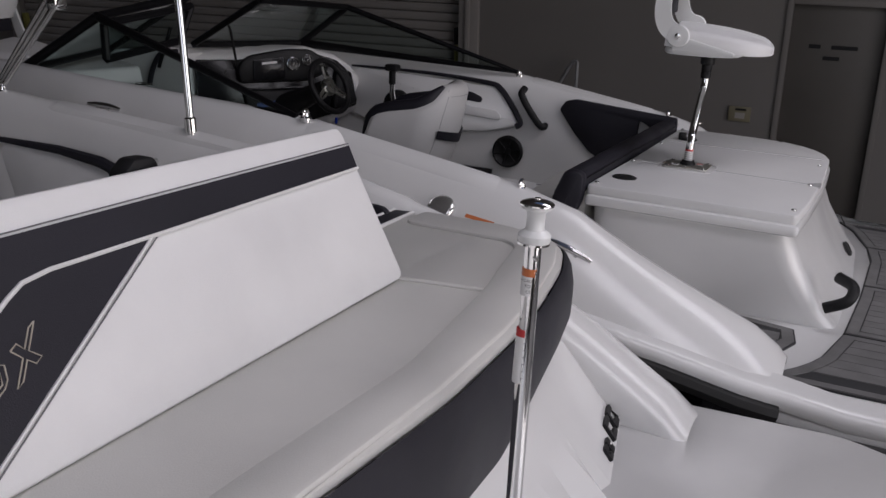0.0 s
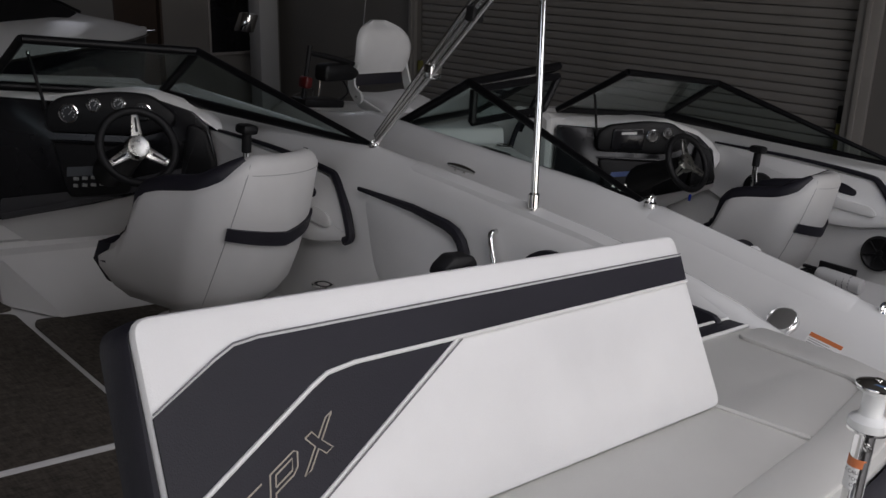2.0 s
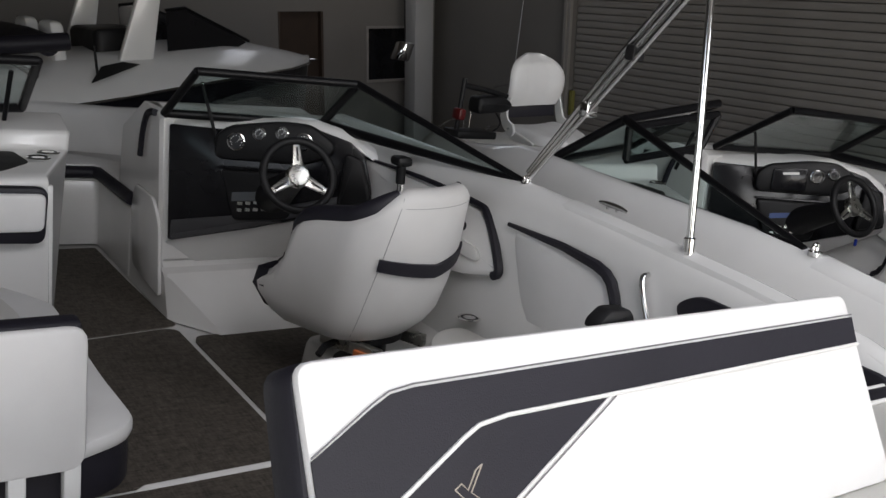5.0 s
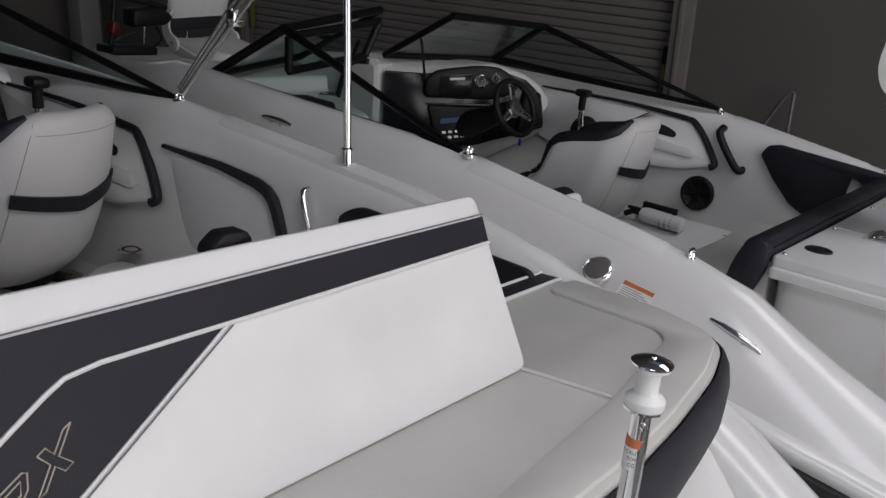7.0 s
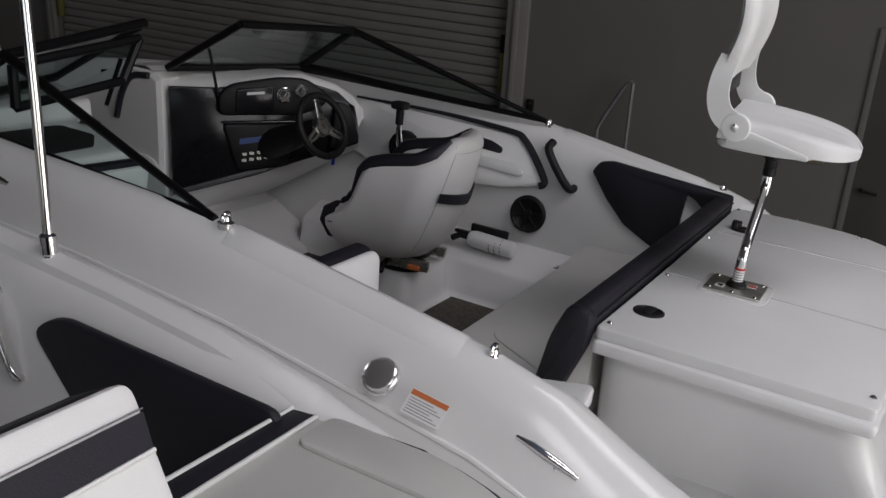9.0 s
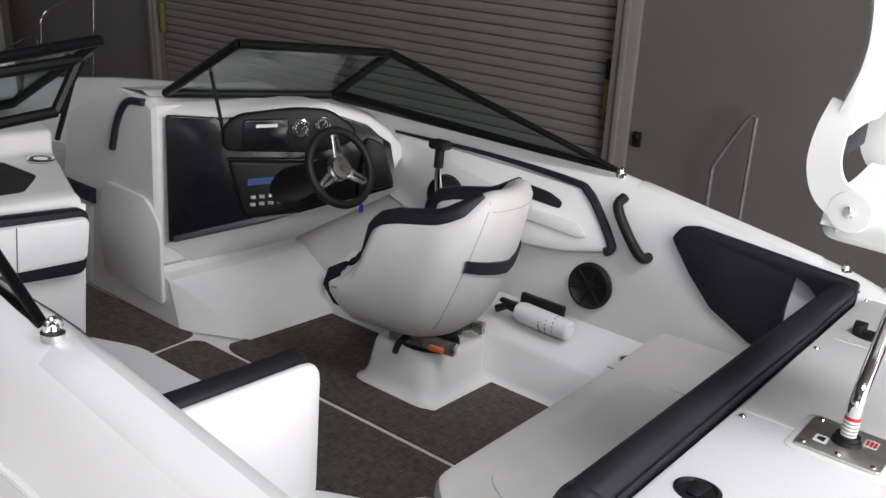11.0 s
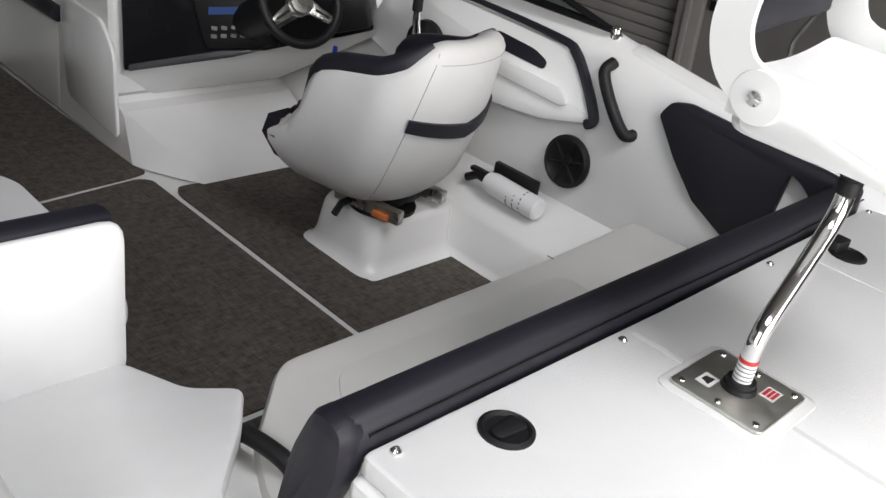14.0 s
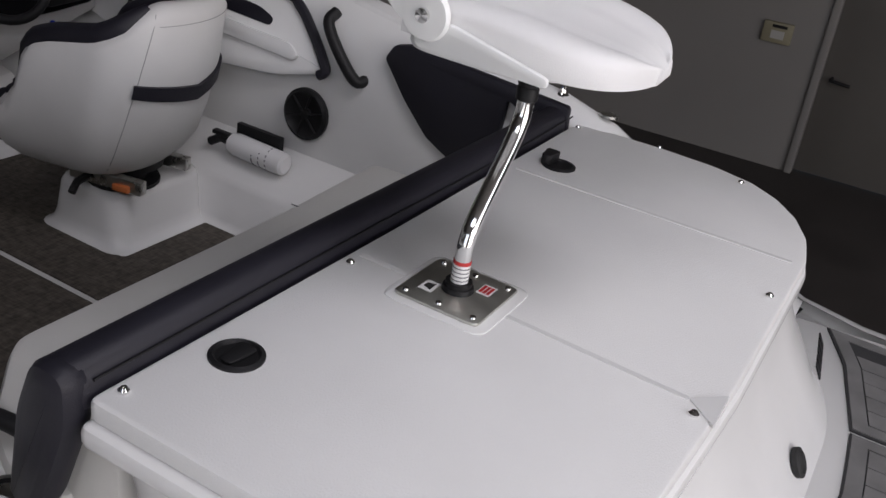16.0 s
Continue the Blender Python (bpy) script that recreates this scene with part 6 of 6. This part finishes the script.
part("hull", strip(rows, closed=True), DARKHULL, cr, "glossy black hull", 60)
part("foredeck", strip(rowd), GEL, cr, "white moulded foredeck", 60)
part("rub_rail", tube([Vector(r[6]) + Vector((0.015, 0, -0.01)) for r in rowd], 0.014, 8), CHROME, cr, "slim chrome rub rail")
part("bow_eye", tube([(0.0, 1.18, 2.03), (0.0, 1.3, 2.03)], 0.012, 8), CHROME, cr)
part("port_light", slab([(-1.5, 2.03), (-1.0, 2.15), (-1.15, 2.175), (-1.35, 2.15)], 0.0, 0.014, lambda a, b, d: Vector((1.17 + d - (b - 1.99) * 1.25 - 0.1 * (a + 1.2), a, b)), 0.02, 0.0), BLACK, cr, "dark cabin window")
for x in (-1, 1):
    part("arch_leg", slab([(-1.17, 2.1), (-0.86, 2.1), (-0.70, 2.95), (-0.86, 2.95)], -0.04, 0.04, lambda a, b, d, x=x: Vector((x * 0.82 + d, a, b)), 0.05, 0.01), GEL, cr, "white arch leg")
    part("screen_pane", slab([(-0.62, 2.2), (-0.62, 2.58), (-0.42, 2.60), (0.28, 2.27), (0.1, 2.2)], -0.006, 0.006, lambda a, b, d, x=x: Vector((x * (0.62 - 0.25 * (a + 0.6)) + d, a, b)), 0.03), GLOSSY, cr, "dark tinted windscreen pane")
    part("screen_rail", tube([(x * 0.63, -0.62, 2.59), (x * 0.58, -0.42, 2.61), (x * 0.41, 0.3, 2.28)], 0.016, 8), FRAME, cr)
part("helm_console", slab([(-0.4, -1.2), (0.4, -1.2), (0.4, -0.7), (-0.4, -0.7)], 2.1, 2.42, flat, 0.08, 0.05), BLACK, cr, "dark helm console")
for x in (-0.45, 0.35):
    part("cockpit_seat", slab([(-0.24, 2.1), (0.24, 2.1), (0.2, 2.5), (-0.2, 2.5)], -1.62, -1.5, lambda a, b, d, x=x: Vector((x + a, d, b)), 0.07, 0.04), VINYL, cr, "white cockpit seat")
part("canvas_roll", tube([(0.95, -1.75, 2.33), (0.5, -1.8, 2.37), (-0.6, -1.8, 2.37), (-0.95, -1.8, 2.33)], 0.09, 12), NAVY, cr, "dark rolled canvas")
part("canvas_side", tube([(0.98, -3.4, 2.3), (0.99, -2.5, 2.33), (0.97, -1.6, 2.36)], 0.075, 12), NAVY, cr)
for y in (-1.4, -2.2, -3.0):
    part("side_stanchion", tube([(1.05, y, 1.9), (1.0, y, 2.32)], 0.012, 8), FRAME, cr)
part("arch_top", box(-0.86, -0.88, 2.93, 0.86, -0.68, 3.02, 0.02), GEL, cr)
for a, b in (((1.05, -1.9, 2.1), (0.9, -2.5, 2.55)), ((0.9, -2.5, 2.55), (-0.9, -2.5, 2.55)), ((-1.05, -1.9, 2.1), (-0.9, -2.5, 2.55)), ((0.9, -2.5, 2.55), (1.2, -4.2, 2.0)), ((-0.9, -2.5, 2.55), (-1.2, -4.2, 2.0)), ((1.05, -1.9, 2.1), (-1.05, -1.9, 2.1))):
    part("windscreen_bar", tube([a, b], 0.025, 8), FRAME, cr)
part("aft_cover", slab([(-1.1, -5.5), (1.1, -5.5), (1.1, -3.6), (-1.1, -3.6)], 1.85, 2.15, flat, 0.1, 0.08), NAVY, cr, "dark canvas cover")
for y in (-5.0, -3.0, -1.0):
    part("stand", box(-0.5, y - 0.08, 0.0, 0.5, y + 0.08, 0.62, 0.01), GALV, cr)
motor = thing("trolling_motor", "dark electric trolling motor with red trim stowed on the bow", "trolling motor", LEANING @ Matrix.Translation((-0.48, 3.75, 1.40)))
part("mount", box(-0.16, -0.08, 0.0, 0.12, 0.08, 0.045, 0.01), BLACK, motor)
part("head", slab([(-0.02, 0.14), (0.2, 0.16), (0.24, 0.21), (0.16, 0.255), (-0.02, 0.24)], -0.06, 0.06, lambda a, b, d: Vector((a, d, b)), 0.03, 0.02), BLACK, motor)
part("red_trim", slab([(-0.14, 0.10), (-0.09, 0.10), (-0.085, 0.165), (-0.135, 0.17)], -0.04, 0.04, lambda a, b, d: Vector((a, d, b)), 0.02, 0.012), material("dark_red_plastic", (0.1, 0.008, 0.008), 0.4), motor)
part("shaft", tube([(-0.12, 0, 0.03), (-0.1, 0.0, 0.34)], 0.014, 10), BLACK, motor)
part("handle", tube(bend([(-0.10, 0, 0.30), (-0.02, 0, 0.29), (0.12, 0, 0.27), (0.22, 0, 0.25)], 4), 0.016, 8), BLACK, motor)
part("cable", tube(bend([(0.16, 0.02, 0.16), (0.22, 0.03, 0.08), (0.16, 0.05, 0.01)], 5), 0.006, 6), BLACK, motor)
spot = thing("pendant_lamp", "small chrome pendant lamp hanging in the hall", "lamp", Matrix.Translation((3.27, 10.5, 1.9)) @ Matrix.Diagonal((1.7, 1.7, 1.0, 1.0)))
part("shade", lathe([(0.03, 0.16), (0.075, 0.14), (0.08, -0.08), (0.07, -0.10), (0.001, -0.08)], (0, 0, 0), (0.25, 0, 1), 20), CHROME, spot)
part("cord", tube([(0.03, 0, 0.16), (0.0, 0, 3.12)], 0.006, 6), BLACK, spot)

# steel boarding steps with handrails beside the far wall
steps = thing("boarding_steps", "polished steel boarding steps with tubular handrails", "steps")
part("handrail", tube(bend([(4.41, 10.5, 0.0), (4.41, 10.5, 0.75), (4.42, 10.5, 0.88), (4.53, 10.5, 1.0), (4.78, 10.5, 1.11), (5.1, 10.5, 1.16), (5.13, 10.5, 1.1), (5.13, 10.5, 0.0)], 4), 0.016, 10), CHROME, steps, "bent steel handrail")
part("tall_post", tube([(5.14, 10.53, 0.0), (5.14, 10.53, 2.6)], 0.008, 8), GALV, steps)
part("middle_rail", tube([(4.41, 10.5, 0.32), (4.73, 10.5, 0.50), (5.13, 10.5, 0.56)], 0.012, 8), CHROME, steps)
for y in (10.5, 10.95):
    part("stringer", tube([(4.1, y, 0.02), (5.13, y, 0.45)], 0.02, 8), GALV, steps)
part("low_hoop", tube(bend([(4.62, 10.95, 0.2), (4.62, 10.95, 0.55), (4.5, 10.95, 0.58), (4.1, 10.95, 0.36), (4.05, 10.95, 0.0)], 4), 0.012, 8), CHROME, steps)
for k in range(4):
    part("tread", box(4.25 + 0.2 * k, 10.5, 0.10 + 0.085 * k, 4.45 + 0.2 * k, 10.95, 0.12 + 0.085 * k, 0.005), GALV, steps, "galvanised tread" if k == 0 else "")
